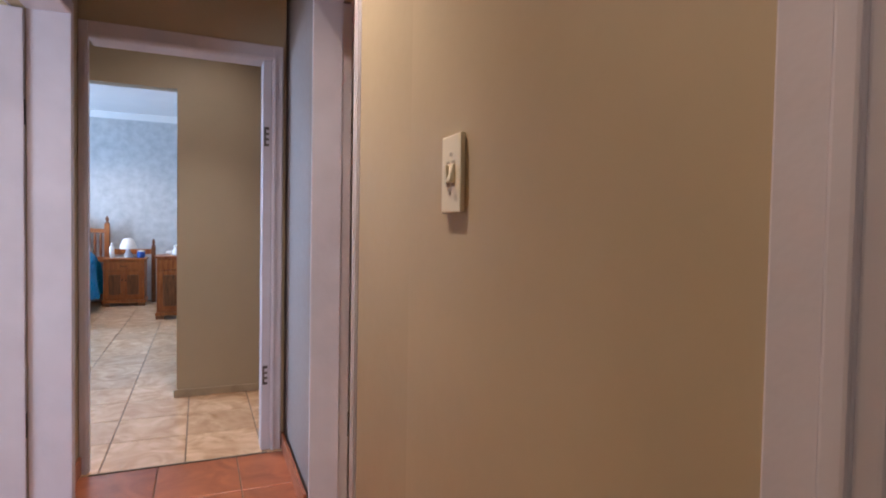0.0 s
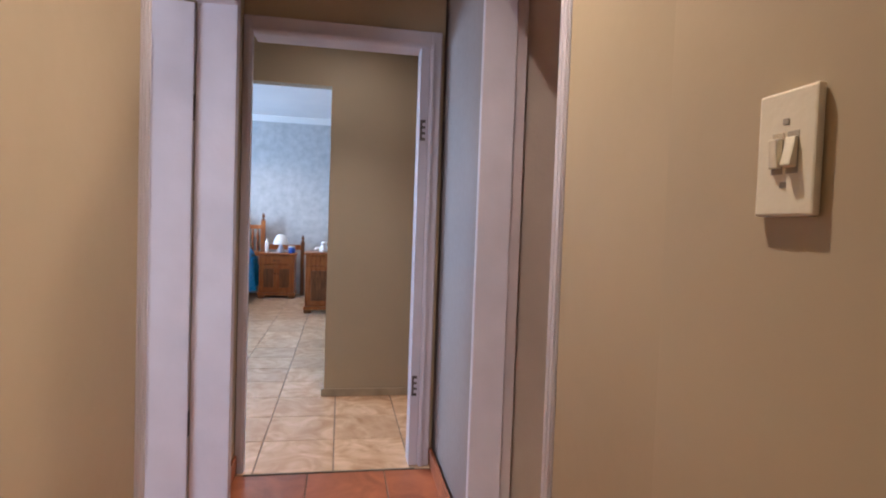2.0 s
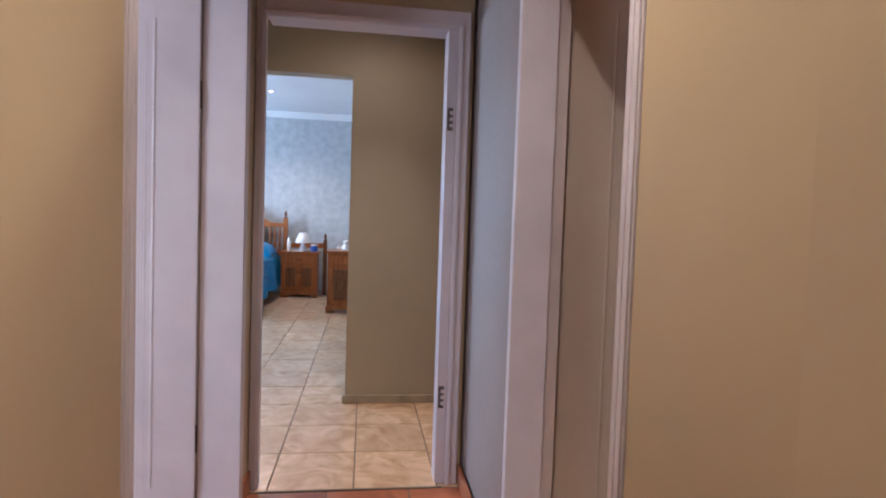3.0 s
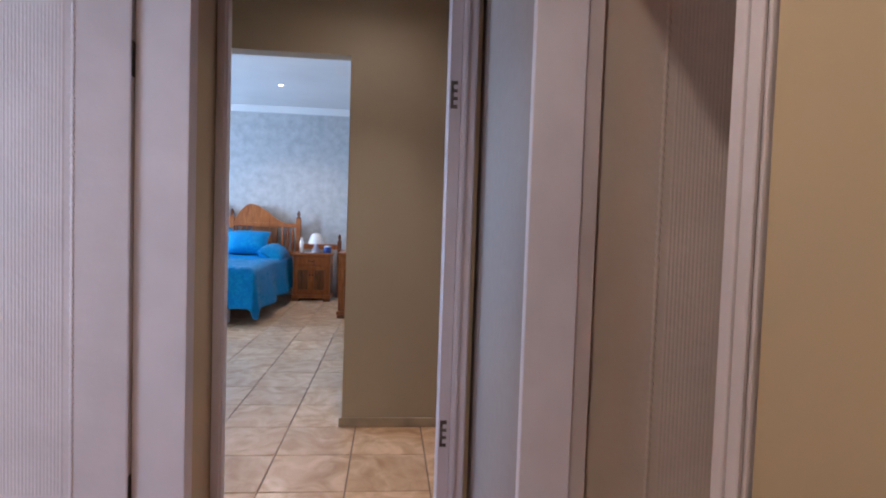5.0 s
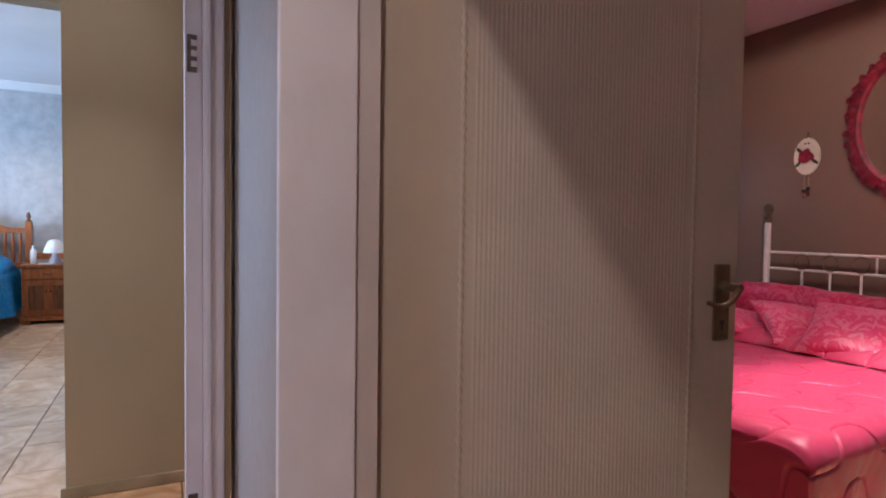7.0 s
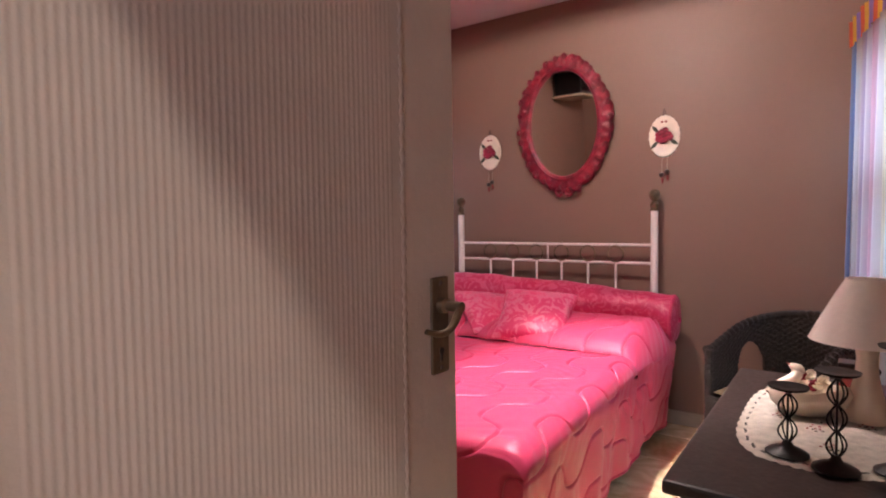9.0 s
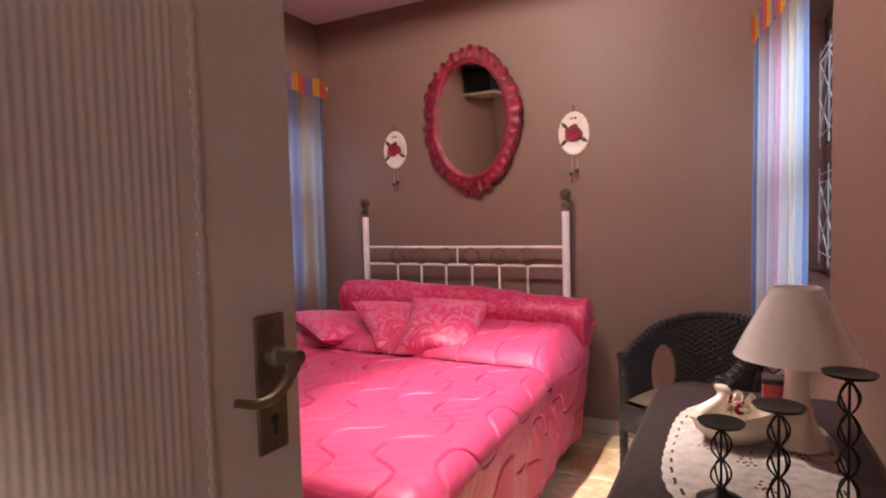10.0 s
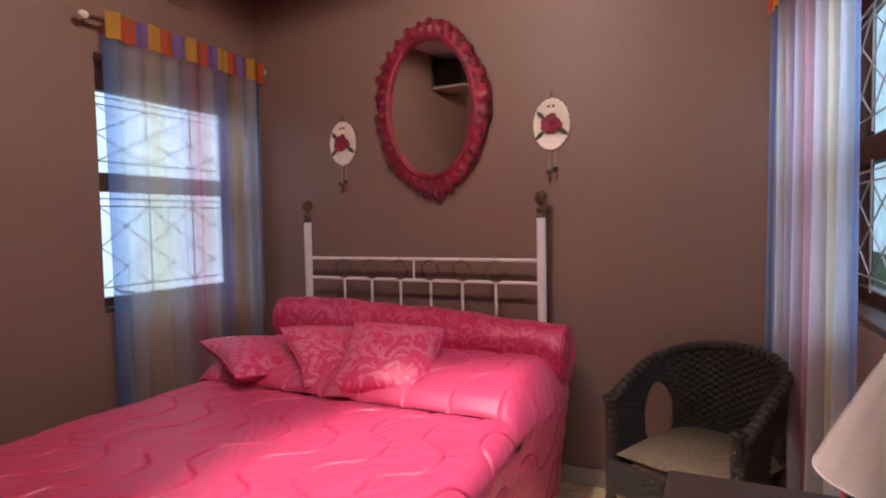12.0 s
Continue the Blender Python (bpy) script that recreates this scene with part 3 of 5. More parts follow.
switch_plate(Matrix.Translation((ehall(1.07) - 0.001, 1.07, 1.274)) @ Matrix.Rotation(radians(-90 - ang_e), 4, "Z"))


def downlight(place, z):
    t = thing("downlight", Matrix.Translation((place[0], place[1], z)), "small white recessed ceiling downlight, switched on", "downlight", "recessed downlights")
    part("ring", lathe([(0.045, -0.001), (0.045, -0.006), (0.034, -0.010), (0.030, -0.003), (0.030, -0.001)], 28), M_WHITE, t, smooth=True)
    part("bulb", lathe([(0.029, -0.0005), (0.027, -0.004), (0.01, -0.006)], 24), M_SPOT, t)


for x, y, z in ((0.50, 1.55, H), (0.39, 0.2, H), (0.45, 3.86, H), (3.0, 2.95, H), (-0.86, 8.75, HM), (-2.6, 8.75, HM)):
    downlight((x, y), z)

# small nail holes and chips in the plaster beside the bedroom doorway
for y, z in ((1.575, 1.36), (1.545, 1.19), (1.50, 1.07), (1.57, 0.93), (1.40, 1.22), (1.45, 0.62), (1.26, 0.80)):
    tagged(part("wall_plug", lathe([(0.0028, 0), (0.0026, 0.0006), (0.0012, 0.001)], 10), M_HALL, m=Matrix.Translation((ehall(y), y, z)) @ Matrix.Rotation(radians(-90), 4, "Y")), "small filled nail hole in the plaster", "nail hole", "nail holes")

# ---- small bedroom: windows ----
def window(x0, x1, z0, z1, y_out, s, label, name):
    """A hardwood window with two lights, glass and burglar bars; s: +1 where the room lies towards lower y."""
    t = thing(name, Matrix.Translation((0, y_out, 0)), label, "window", "hardwood windows", "structure")
    zm0, zm1 = 1.425, 1.515
    d = 0.05
    for a, b in ((x0, x0 + 0.05), (x1 - 0.05, x1)):
        part("stile", box(a, b, -d / 2, d / 2, z0, z1, 0.004), M_FRAME, t)
    for a, b in ((z0, z0 + 0.06), (zm0, zm1), (z1 - 0.14, z1)):
        part("rail", box(x0 + 0.05, x1 - 0.05, -d / 2 + 0.001, d / 2 - 0.001, a, b, 0.004), M_FRAME, t)
    part("window_sill", box(x0, x1, min(-s * d / 2, -s * 0.115), max(-s * d / 2, -s * 0.115), z0 - 0.0, z0 + 0.02, 0.004), M_FRAME, t)
    for a, b in ((z0 + 0.06, zm0), (zm1, z1 - 0.14)):
        pane = part("pane", box(x0 + 0.05, x1 - 0.05, -0.003, 0.003, a, b), M_GLASS, t)
        pane.visible_shadow = False
        y = -s * 0.045
        w = x1 - x0 - 0.1
        xs = [x0 + 0.05 + w * q / 3 for q in range(4)]
        lo, hi = a + 0.05, b - 0.07
        for z in (lo, hi, hi + 0.035):
            part("bar", rod((xs[0], y, z), (xs[3], y, z), 0.0032, 6), M_BAR, t)
        for x in xs:
            part("bar", rod((x, y, a), (x, y, b), 0.0032, 6), M_BAR, t)
        n = 2
        dz = (hi - lo) / n
        for q in range(3):
            for r in range(n):
                z, xa, xb = lo + r * dz, xs[q], xs[q + 1]
                part("bar", rod((xa, y, z), (xb, y, z + dz), 0.0027, 6), M_BAR, t)
                part("bar", rod((xb, y + 0.004, z), (xa, y + 0.004, z + dz), 0.0027, 6), M_BAR, t)
    part("stay", tube([(x0 + 0.12, -s * 0.03, z0 + 0.10), (x0 + 0.14, -s * 0.06, z0 + 0.08), (x0 + 0.20, -s * 0.06, z0 + 0.075)], 0.005), M_STEEL, t)
    return t


window(NW0, NW1, NZ0, NZ1, YN + 0.13, 1, "dark hardwood window with white diamond burglar bars", "window_north")
window(SW0, SW1, SZ0, SZ1, 1.59, -1, "dark hardwood window with white diamond burglar bars", "window_south")
for nm, xc, yo, zt, s in (("main", -5.1, 7.7, 2.2, 0), ("west", -3.3, 1.95, 2.1, 0)):
    wd, zb = (3.0, 0.5) if nm == "main" else (1.5, 0.8)
    t = thing("window_" + nm, Matrix.Translation((xc, yo, 0)), "white framed daylight window", "window", kind="structure")
    for q in range(4):
        y = -wd / 2 + q * wd / 3
        part("mullion", box(-0.03, 0.03, y - 0.025, y + 0.025, zb, zt, 0.004), M_WHITE, t)
    for z in (zb + 0.025, zt - 0.025):
        part("rail", box(-0.028, 0.028, -wd / 2, wd / 2, z - 0.025, z + 0.025, 0.004), M_WHITE, t)


def curtain(p0, p1, z0, z1, s, waves, gather, label, seed, deep=1.0):
    """Sheer curtain on a pole: hanging voile with soft folds and a gathered heading."""
    d = Vector(p1) - Vector(p0)
    x0, x1 = 0.0, d.length
    t = thing("curtain", Matrix.Translation((p0[0], p0[1], 0)) @ Matrix.Rotation(math.atan2(d.y, d.x), 4, "Z"), label, "curtain", "rainbow curtains")
    W = x1 - x0
    rnd = random.Random(seed)
    ph = [rnd.uniform(0, 6.3) for _ in range(4)]
    def fold(u, v):
        top = 1 - v
        return deep * 0.020 * math.sin(2 * math.pi * waves * u + ph[0] + 0.5 * math.sin(3 * v)) * (0.5 + 0.5 * top) + 0.012 * math.sin(2 * math.pi * waves * 0.43 * u + ph[1]) * top
    def f(u, v):
        uu = u + 0.012 * math.sin(2 * math.pi * 2.3 * u + ph[2]) * (1 - v)
        return (x0 + W * uu, fold(u, v), z0 + (z1 - 0.085 - z0) * v)
    part("voile", sheet(f, 150, 24, uv=(W * gather, 1)), M_SHEER, t, "sheer rainbow striped voile", smooth=True)
    def g(u, v):
        return (x0 + W * u, 0.009 * math.sin(2 * math.pi * waves * 1.3 * u) * (0.6 + 0.4 * v) - s * 0.020, z1 - 0.105 + 0.118 * v + 0.004 * math.sin(30 * u))
    part("heading", sheet(g, 160, 5, uv=(W * 1.1, 1)), M_BAND, t, "orange, red and violet heading band", smooth=True)
    part("pole", rod((x0 - 0.07, 0.0, z1 - 0.03), (x1 + 0.03, 0.0, z1 - 0.03), 0.010, 12), M_FRAME, t)
    for x, q in ((x0 - 0.075, -1), (x1 + 0.035, 1)):
        part("finial", lathe([(0.004, -0.03), (0.014, -0.024), (0.019, -0.010), (0.016, 0.004), (0.008, 0.012), (0.010, 0.02)], 14), M_PLAQUE if s > 0 else M_PINED, t, m=Matrix.Translation((x, 0, z1 - 0.03)) @ Matrix.Rotation(radians(90), 4, "Y"), smooth=True)
        part("bracket", rod((x - q * 0.03, 0, z1 - 0.03), (x - q * 0.03, s * 0.075, z1 - 0.03), 0.005), M_STEEL, t)
    return t


curtain((3.53, YN - 0.07), (4.50, YN - 0.07), 0.10, 2.195, 1, 9, 1.0, "sheer rainbow-striped curtain with an orange and violet heading", 3)
curtain((3.72, 1.745), (4.44, 1.885), 0.10, 2.13, -1, 8, 1.3, "sheer rainbow-striped curtain drawn to one side", 8, 1.3)

# air brick
t = thing("air_vent", Matrix.Translation((4.012, YN, 2.446)), "taupe painted plaster air vent grille high on the wall", "vent")
part("backing", box(-0.075, 0.075, -0.004, 0, -0.05, 0.05), M_DARK, t)
for q in range(9):
    part("slat", box(-0.075 + q * 0.0172, -0.075 + q * 0.0172 + 0.010, -0.010, -0.0042, -0.05, 0.05), M_BED, t)
for q in range(6):
    part("slat", box(-0.0748, 0.0748, -0.0095, -0.0043, -0.05 + q * 0.0184, -0.05 + q * 0.0184 + 0.008), M_BED, t)

# ---- mirror ----
def ornate_mirror(m):
    t = thing("mirror", m, "oval mirror in an ornate crimson scrolled frame", "mirror")
    a, b = 0.226, 0.330                      # half axes of the glass
    part("glass", sheet(lambda u, v: (a * v * 1.02 * math.cos(2 * math.pi * u), -0.012, b * v * 1.02 * math.sin(2 * math.pi * u)), 64, 1), M_MIRROR, t, "silvered oval glass")
    rnd = random.Random(5)
    n = 360
    bm = bmesh.new()
    def lobes(th):
        return 0.008 * abs(math.sin(11 * th)) + 0.010 * abs(math.sin(19 * th + 0.7)) + 0.007 * math.sin(5 * th + 1.0) + (0.022 if abs((math.degrees(th) - 270 + 180) % 360 - 180) < 19 else 0) + (0.006 if abs((math.degrees(th) - 90 + 180) % 360 - 180) < 24 else 0)
    rows = []
    for q in range(n):
        th = 2 * math.pi * q / n
        c, s = math.cos(th), math.sin(th)
        out = 0.082 + lobes(th)
        ring = []
        for off, y in ((0.0, -0.014), (0.006, -0.030), (0.022, -0.036), (0.036, -0.026), (out * 0.62, -0.030 - 0.006 * math.sin(38 * th)), (out * 0.9, -0.022), (out, -0.008), (out, -0.001), (0.0, -0.001)):
            ring.append(bm.verts.new(((a + off) * c, y, (b + off) * s)))
        rows.append(ring)
    for q in range(n):
        r0, r1 = rows[q], rows[(q + 1) % n]
        for j in range(9):
            bm.faces.new((r0[j], r1[j], r1[(j + 1) % 9], r0[(j + 1) % 9]))
    part("frame", bm, M_RED, t, smooth=True)
    for q in range(30):
        th = 2 * math.pi * (q + 0.3 * rnd.random()) / 30
        r = rnd.uniform(0.014, 0.021)
        off = 0.074 + lobes(th) * 0.6
        turns = [(0.0 + r * (1 - 0.75 * w / 16) * math.cos(w * 0.62 + q), -0.026 - 0.001 * w, r * (1 - 0.75 * w / 16) * math.sin(w * 0.62 + q)) for w in range(17)]
        part("scroll", tube(turns, 0.0065, 6), M_RED, t, m=Matrix.Translation(((a + off) * math.cos(th), 0, (b + off) * math.sin(th))), smooth=True)
    for x in (-0.035, 0.035):
        part("scroll", tube([(0.022 * math.cos(w * 0.5), -0.028, 0.022 * math.sin(w * 0.5)) for w in range(13)], 0.009, 8), M_RED, t, m=Matrix.Translation((x, 0, -b - 0.105)), smooth=True)
    return t


MIRROR_POSE = Matrix.Translation((XB - 0.032, 3.402, 1.832)) @ Matrix.Rotation(radians(-90), 4, "Z") @ Matrix.Rotation(radians(3.2), 4, "X")
ornate_mirror(MIRROR_POSE)


def rose_plaque(m):
    t = thing("wall_plaque", m, "oval ivory ceramic plaque with a red rose and hanging charms", "wall plaque", "rose plaques")
    def edge(th): return 1 + 0.02 * math.sin(22 * th)
    bm = bmesh.new()
    rows = []
    for q in range(88):
        th = 2 * math.pi * q / 88
        rows.append([bm.verts.new((o * edge(th) * math.cos(th) * 0.088, y, o * edge(th) * math.sin(th) * 0.122)) for o, y in ((0.9, -0.0005), (1, -0.004), (0.97, -0.010), (0.86, -0.011), (0.82, -0.009), (0.02, -0.009))])
    for q in range(88):
        for j in range(5):
            bm.faces.new((rows[q][j], rows[(q + 1) % 88][j], rows[(q + 1) % 88][j + 1], rows[q][j + 1]))
    part("dish", bm, M_PLAQUE, t, smooth=True)
    rnd = random.Random(2)
    for q in range(14):
        r, an = 0.036 * math.sqrt(q / 14), q * 2.4
        part("petal", lathe([(0.003, 0), (0.016, 0.002), (0.021, 0.006), (0.017, 0.008), (0.008, 0.006)], 12), M_ROSE, t, m=Matrix.Translation((r * math.cos(an), -0.014 - 0.006 * (1 - q / 14), r * math.sin(an))) @ Matrix.Rotation(radians(90 + rnd.uniform(-25, 25)), 4, "X") @ Matrix.Rotation(rnd.uniform(-0.4, 0.4), 4, "Y"), smooth=True)
    for x, z, an in ((-0.045, 0.04, 135), (-0.05, -0.045, 225), (0.052, -0.035, -35)):
        part("leaf", sheet(lambda u, v: (0.055 * u - 0.02, -0.004 * math.sin(math.pi * u) , 0.022 * (v - 0.5) * math.sin(math.pi * (0.08 + 0.9 * u))), 8, 4, 0.002), M_LEAF, t, m=Matrix.Translation((x, -0.011, z)) @ Matrix.Rotation(radians(-an), 4, "Y"))
    part("ribbon_mark", box(-0.018, -0.004, -0.0115, -0.0092, 0.078, 0.090, 0.002), M_EMB, t)
    part("ribbon_mark", box(0.004, 0.018, -0.0115, -0.0092, 0.078, 0.090, 0.002), M_EMB, t)
    part("hook_wire", tube([(-0.006, -0.004, 0.118), (-0.004, -0.004, 0.15), (0.0, -0.003, 0.162), (0.004, -0.004, 0.15), (0.006, -0.004, 0.118)], 0.0016, 6), M_IRON, t)
    for x, L in ((-0.012, 0.10), (0.018, 0.085)):
        c = part("cord", rod((x, -0.006, -0.115), (x, -0.008, -0.115 - L), 0.0013, 6), M_SKIRT, t)
        part("charm", lathe([(0.003, 0.012), (0.013, 0.008), (0.016, 0), (0.012, -0.010), (0.004, -0.016)], 14), M_STEEL, c, m=Matrix.Translation((x, -0.012, -0.122 - L)), smooth=True)
        part("charm_drop", lathe([(0.002, 0), (0.008, -0.012), (0.006, -0.028), (0.002, -0.036)], 12), M_EMB, c, m=Matrix.Translation((x + 0.004, -0.012, -0.14 - L)), smooth=True)
    return t


for y in (3.968, 2.785):
    rose_plaque(Matrix.Translation((XB - 0.004, y, 1.698)) @ Matrix.Rotation(radians(-90), 4, "Z"))

# ---- bed ----
YL, YR = 4.170, 2.818     # headboard posts
XH = 4.445
bed = thing("bed", Matrix.Translation((0, 0, 0)), "double bed with a white metal headboard with brass knobs", "bed")
for y in (YL, YR):
    p = part("post", rod((XH, y, 0), (XH, y, 1.265), 0.021, 20), M_WMETAL, bed)
    part("knob", lathe([(0.023, 0), (0.026, 0.008), (0.018, 0.018), (0.024, 0.034), (0.024, 0.042), (0.013, 0.052), (0.012, 0.058), (0.022, 0.066), (0.030, 0.082), (0.032, 0.096), (0.028, 0.112), (0.016, 0.124), (0.003, 0.127)], 24), M_BRASS, p, "antique brass ball knob", smooth=True, m=Matrix.Translation((XH, y, 1.262)))
for z in (0.953, 1.062):
    part("rail", rod((XH, YR, z), (XH, YL, z), 0.0085, 12), M_WMETAL, bed)
part("spindle", rod((XH, (YL + YR) / 2, 0.953), (XH, (YL + YR) / 2, 1.062), 0.006, 10), M_WMETAL, bed)
for q in range(6):
    y = 3.927 - q * 0.1764
    part("ring", tube([(XH - 0.006, y + 0.048 * math.cos(2 * math.pi * w / 28), 1.007 + 0.048 * math.sin(2 * math.pi * w / 28)) for w in range(28)], 0.0055, 8, closed=True), M_BRASS, bed, "antique brass ring", smooth=True)
    part("spindle", rod((XH, y, 0.50), (XH, y, 0.953), 0.007, 10), M_WMETAL, bed)
    part("stud", lathe([(0.007, 0), (0.008, 0.006), (0.004, 0.012)], 10), M_BRASS, bed, m=Matrix.Translation((XH, y, 1.070)))
BX0, BX1, BY0, BY1, BZ = 2.46, 4.40, 2.70, 4.16, 0.575
part("base", box(BX0 + 0.06, BX1, BY0 + 0.05, BY1 - 0.05, 0.10, 0.33, 0.02), M_DARKWOOD, bed)
part("mattress", box(BX0 + 0.03, BX1, BY0 + 0.02, BY1 - 0.02, 0.33, 0.545, 0.05), M_WHITE, bed)
for x in (BX0 + 0.15, BX1 - 0.1):
    for y in (BY0 + 0.12, BY1 - 0.12):
        part("leg", rod((x, y, 0), (x, y, 0.11), 0.025, 14), M_DARKWOOD, bed)


def quilt(px, py):
    """Depth of the stitched serpentine lines at a place on the spread, and the padding between them, 0 to 1."""
    lam, amp, gap = 0.40, 0.062, 0.185
    k0 = round(py / gap)
    d = 9.0
    for k in (k0 - 1, k0, k0 + 1):
        th = 2 * math.pi * px / lam + 0.35 * math.sin(3.1 * k)
        sn = math.sin(th)
        f = amp * math.tanh(1.9 * sn) / 0.956
        slope = amp * 1.9 * math.cos(th) * 2 * math.pi / lam * (1 - math.tanh(1.9 * sn) ** 2)
        d = min(d, abs(py - k * gap - f) / math.sqrt(1 + slope * slope))
    return math.exp(-(d / 0.0048) ** 2), min(1.0, d / 0.07)


def crumple(px, py):
    """Small puckers of the satin, mostly running across the stitching."""
    a = math.sin(93 * px + 11 * math.sin(9 * py) + 3 * math.sin(23 * py + 5 * px))
    b = math.sin(61 * px - 34 * py + 4 * math.sin(13 * px) + 2.5 * math.sin(17 * py))
    return 0.0013 * a * (0.5 + 0.5 * math.sin(11 * py + 6 * px)) + 0.0016 * b * (0.5 + 0.5 * math.sin(8 * px - 7 * py))


def spread_point(x, s):
    """A cross-section of the bedspread: s runs over the bed from the hem on one side to the hem on the other."""
    half = (BY1 - BY0) / 2 + 0.012
    drop = 0.50
    r = 0.07
    yc = (BY0 + BY1) / 2
    flat = half - r
    arc = r * math.pi / 2
    a = abs(s)
    sg = 1 if s > 0 else -1
    if a < flat:
        y, z, n = a, 0.0, (0, 1)
    elif a < flat + arc:
        t = (a - flat) / r
        y, z, n = flat + r * math.sin(t), -r + r * math.cos(t), (math.sin(t), math.cos(t))
    else:
        e = a - flat - arc
        y = half - 0.085 * e + 0.014 * math.sin(x * 11 + 1.3 * sg) * min(1, e / 0.25) + 0.008 * math.sin(x * 27) * min(1, e / 0.2)
        z, n = -r - e, (1, 0.1)
    if sg < 0:
        y += 0.055 * max(0.0, 3.75 - x) * min(1.0, a / half)
    return yc + sg * y, BZ + z, sg * n[0], n[1], half - r + arc + drop - r


smax = spread_point(3, 0)[4]
FOOT = 0.50
def spread(u, v):
    L = BX1 - 0.02 - BX0
    q = u * (L + FOOT)                   # from the head towards the foot, then down over it
    s = (2 * v - 1) * smax
    ex = max(0.0, q - L)
    x = BX1 - 0.02 - min(q, L)
    y, z, ny, nz, _ = spread_point(x, s)
    if ex:
        r = 0.06
        t = min(ex / r, math.pi / 2)
        x -= r * math.sin(t) + 0.06 * max(0, ex - r * math.pi / 2)
        z = max(0.02, z - (r * (1 - math.cos(t)) + max(0, ex - r * math.pi / 2)))
    line, pad = quilt(q, s)
    d = 0.003 * pad - 0.0105 * line + 0.7 * crumple(q, s) + 0.003 * math.sin(9 * q + 4 * s) * math.sin(7 * s - 3 * q)
    sag = 0.010 * math.sin(3.1 * q + 1.0) * math.cos(2.3 * s)
    return (x - (d if ex > 0.06 else 0), y + ny * d, max(0.015, z + nz * (d + sag)))


bedspread = thing("bedspread", Matrix.Identity(4), "cerise pink quilted satin bedspread with wavy stitching", "bedspread")
part("cover", sheet(spread, 700, 640), M_SPREAD, bedspread, smooth=True)
hem = [spread(q / 90, 0.0) for q in range(0, 72)]
part("hem", tube(hem, 0.006, 6), M_PINK, bedspread, "corded hem", smooth=True)


def fold_back(u, v):
    """The part that is drawn up over the pillows, with its flap hanging at the side."""
    L = 0.50
    q = u * L
    s = -smax * 0.985 + v * (smax * 1.9)
    y, z, ny, nz, _ = spread_point(4.0, s)
    x = 4.34 - q * 1.40
    lift = 0.105 * max(0.0, math.sin(math.pi * min(1, 0.04 + 0.96 * u))) ** 0.6 + 0.014 - 0.009 * max(0.0, u - 0.93) / 0.07
    top = max(0.0, nz)
    line, pad = quilt(q * 1.1 + 0.4, s)
    d = 0.003 * pad - 0.0105 * line + 1.1 * crumple(q * 1.2 + 0.3, s)
    if abs(s) > 0.78:
        x -= 0.02 * math.sin(9 * s)
    zz = z + top * lift + (nz * d)
    side = (1 - top) * (0.016 + 0.014 * math.sin(math.pi * u) - 0.006 * max(0.0, u - 0.93) / 0.07) * (1 if s > 0 else -1)
    return (x, y + side + ny * d, max(0.10 + 0.02 * math.sin(12 * u), zz))


part("pillow_flap", sheet(fold_back, 150, 420), M_SPREAD, bedspread, "quilted flap drawn over the pillows", smooth=True)

# bolster and cushions
bol = thing("bolster", Matrix.Translation((0, 0, 0)), "long round cerise satin bolster lying against the headboard", "bolster")
def bolster_f(u, v):
    y = 4.215 - 1.575 * u
    r = 0.127 * (1 - 0.9 * max(0, (abs(2 * u - 1) - 0.965) / 0.035) ** 3)
    zc = 0.738 - 0.075 * u * u
    an = 2 * math.pi * v
    rr = r + 0.004 * math.sin(16 * u + 3 * an) + 0.003 * math.sin(41 * u - 2 * an)
    return (4.285 + 0.95 * rr * math.cos(an), y, zc + rr * math.sin(an))
part("roll", sheet(bolster_f, 90, 40), M_BOLSTER, bol, smooth=True)
for u in (0.018, 0.982):
    part("piping", tube([bolster_f(u, q / 40) for q in range(40)], 0.005, 6, closed=True), M_STITCH, bol, "corded end seam", smooth=True)
    part("end_button", lathe([(0.018, 0.0), (0.016, 0.006), (0.006, 0.009)], 16), M_PINK, bol, m=Matrix.Translation((4.285, 4.215 - 1.575 * round(u), 0.738 - 0.075 * round(u))) @ Matrix.Rotation(radians(-90 if u < 0.5 else 90), 4, "X"), smooth=True)


def cushion(m, w, label):
    t = thing("cushion", m, label, "cushion", "scatter cushions")
    part("cover", puff(w, w, 0.14, 24), M_PINK, t, smooth=True)
    pts = [Vector((w / 2 * a, w / 2 * b, 0)) for a, b in ((-1, -1), (1, -1), (1, 1), (-1, 1))]
    line = []
    for q in range(4):
        for r in range(10):
            p = pts[q].lerp(pts[(q + 1) % 4], r / 10)
            e = 1 - 0.10 * (1 - abs(2 * r / 10 - 1) ** 1.5)
            line.append((p.x * (e if q % 2 else 1), p.y * (1 if q % 2 else e), 0))
    part("piping", tube(line, 0.005, 6, closed=True), M_STITCH, t, "corded satin edge")
    return t


cushion(look_m((3.83, 3.285, 0.695), 33, 3, 14), 0.41, "square cerise brocade satin cushion leaning on the bolster")
cushion(look_m((3.90, 3.60, 0.675), 28, 8, 56), 0.40, "square cerise brocade satin cushion tucked behind another")
cushion(look_m((3.84, 3.94, 0.650), 10, 8, 66), 0.46, "square cerise brocade satin cushion lying nearly flat")

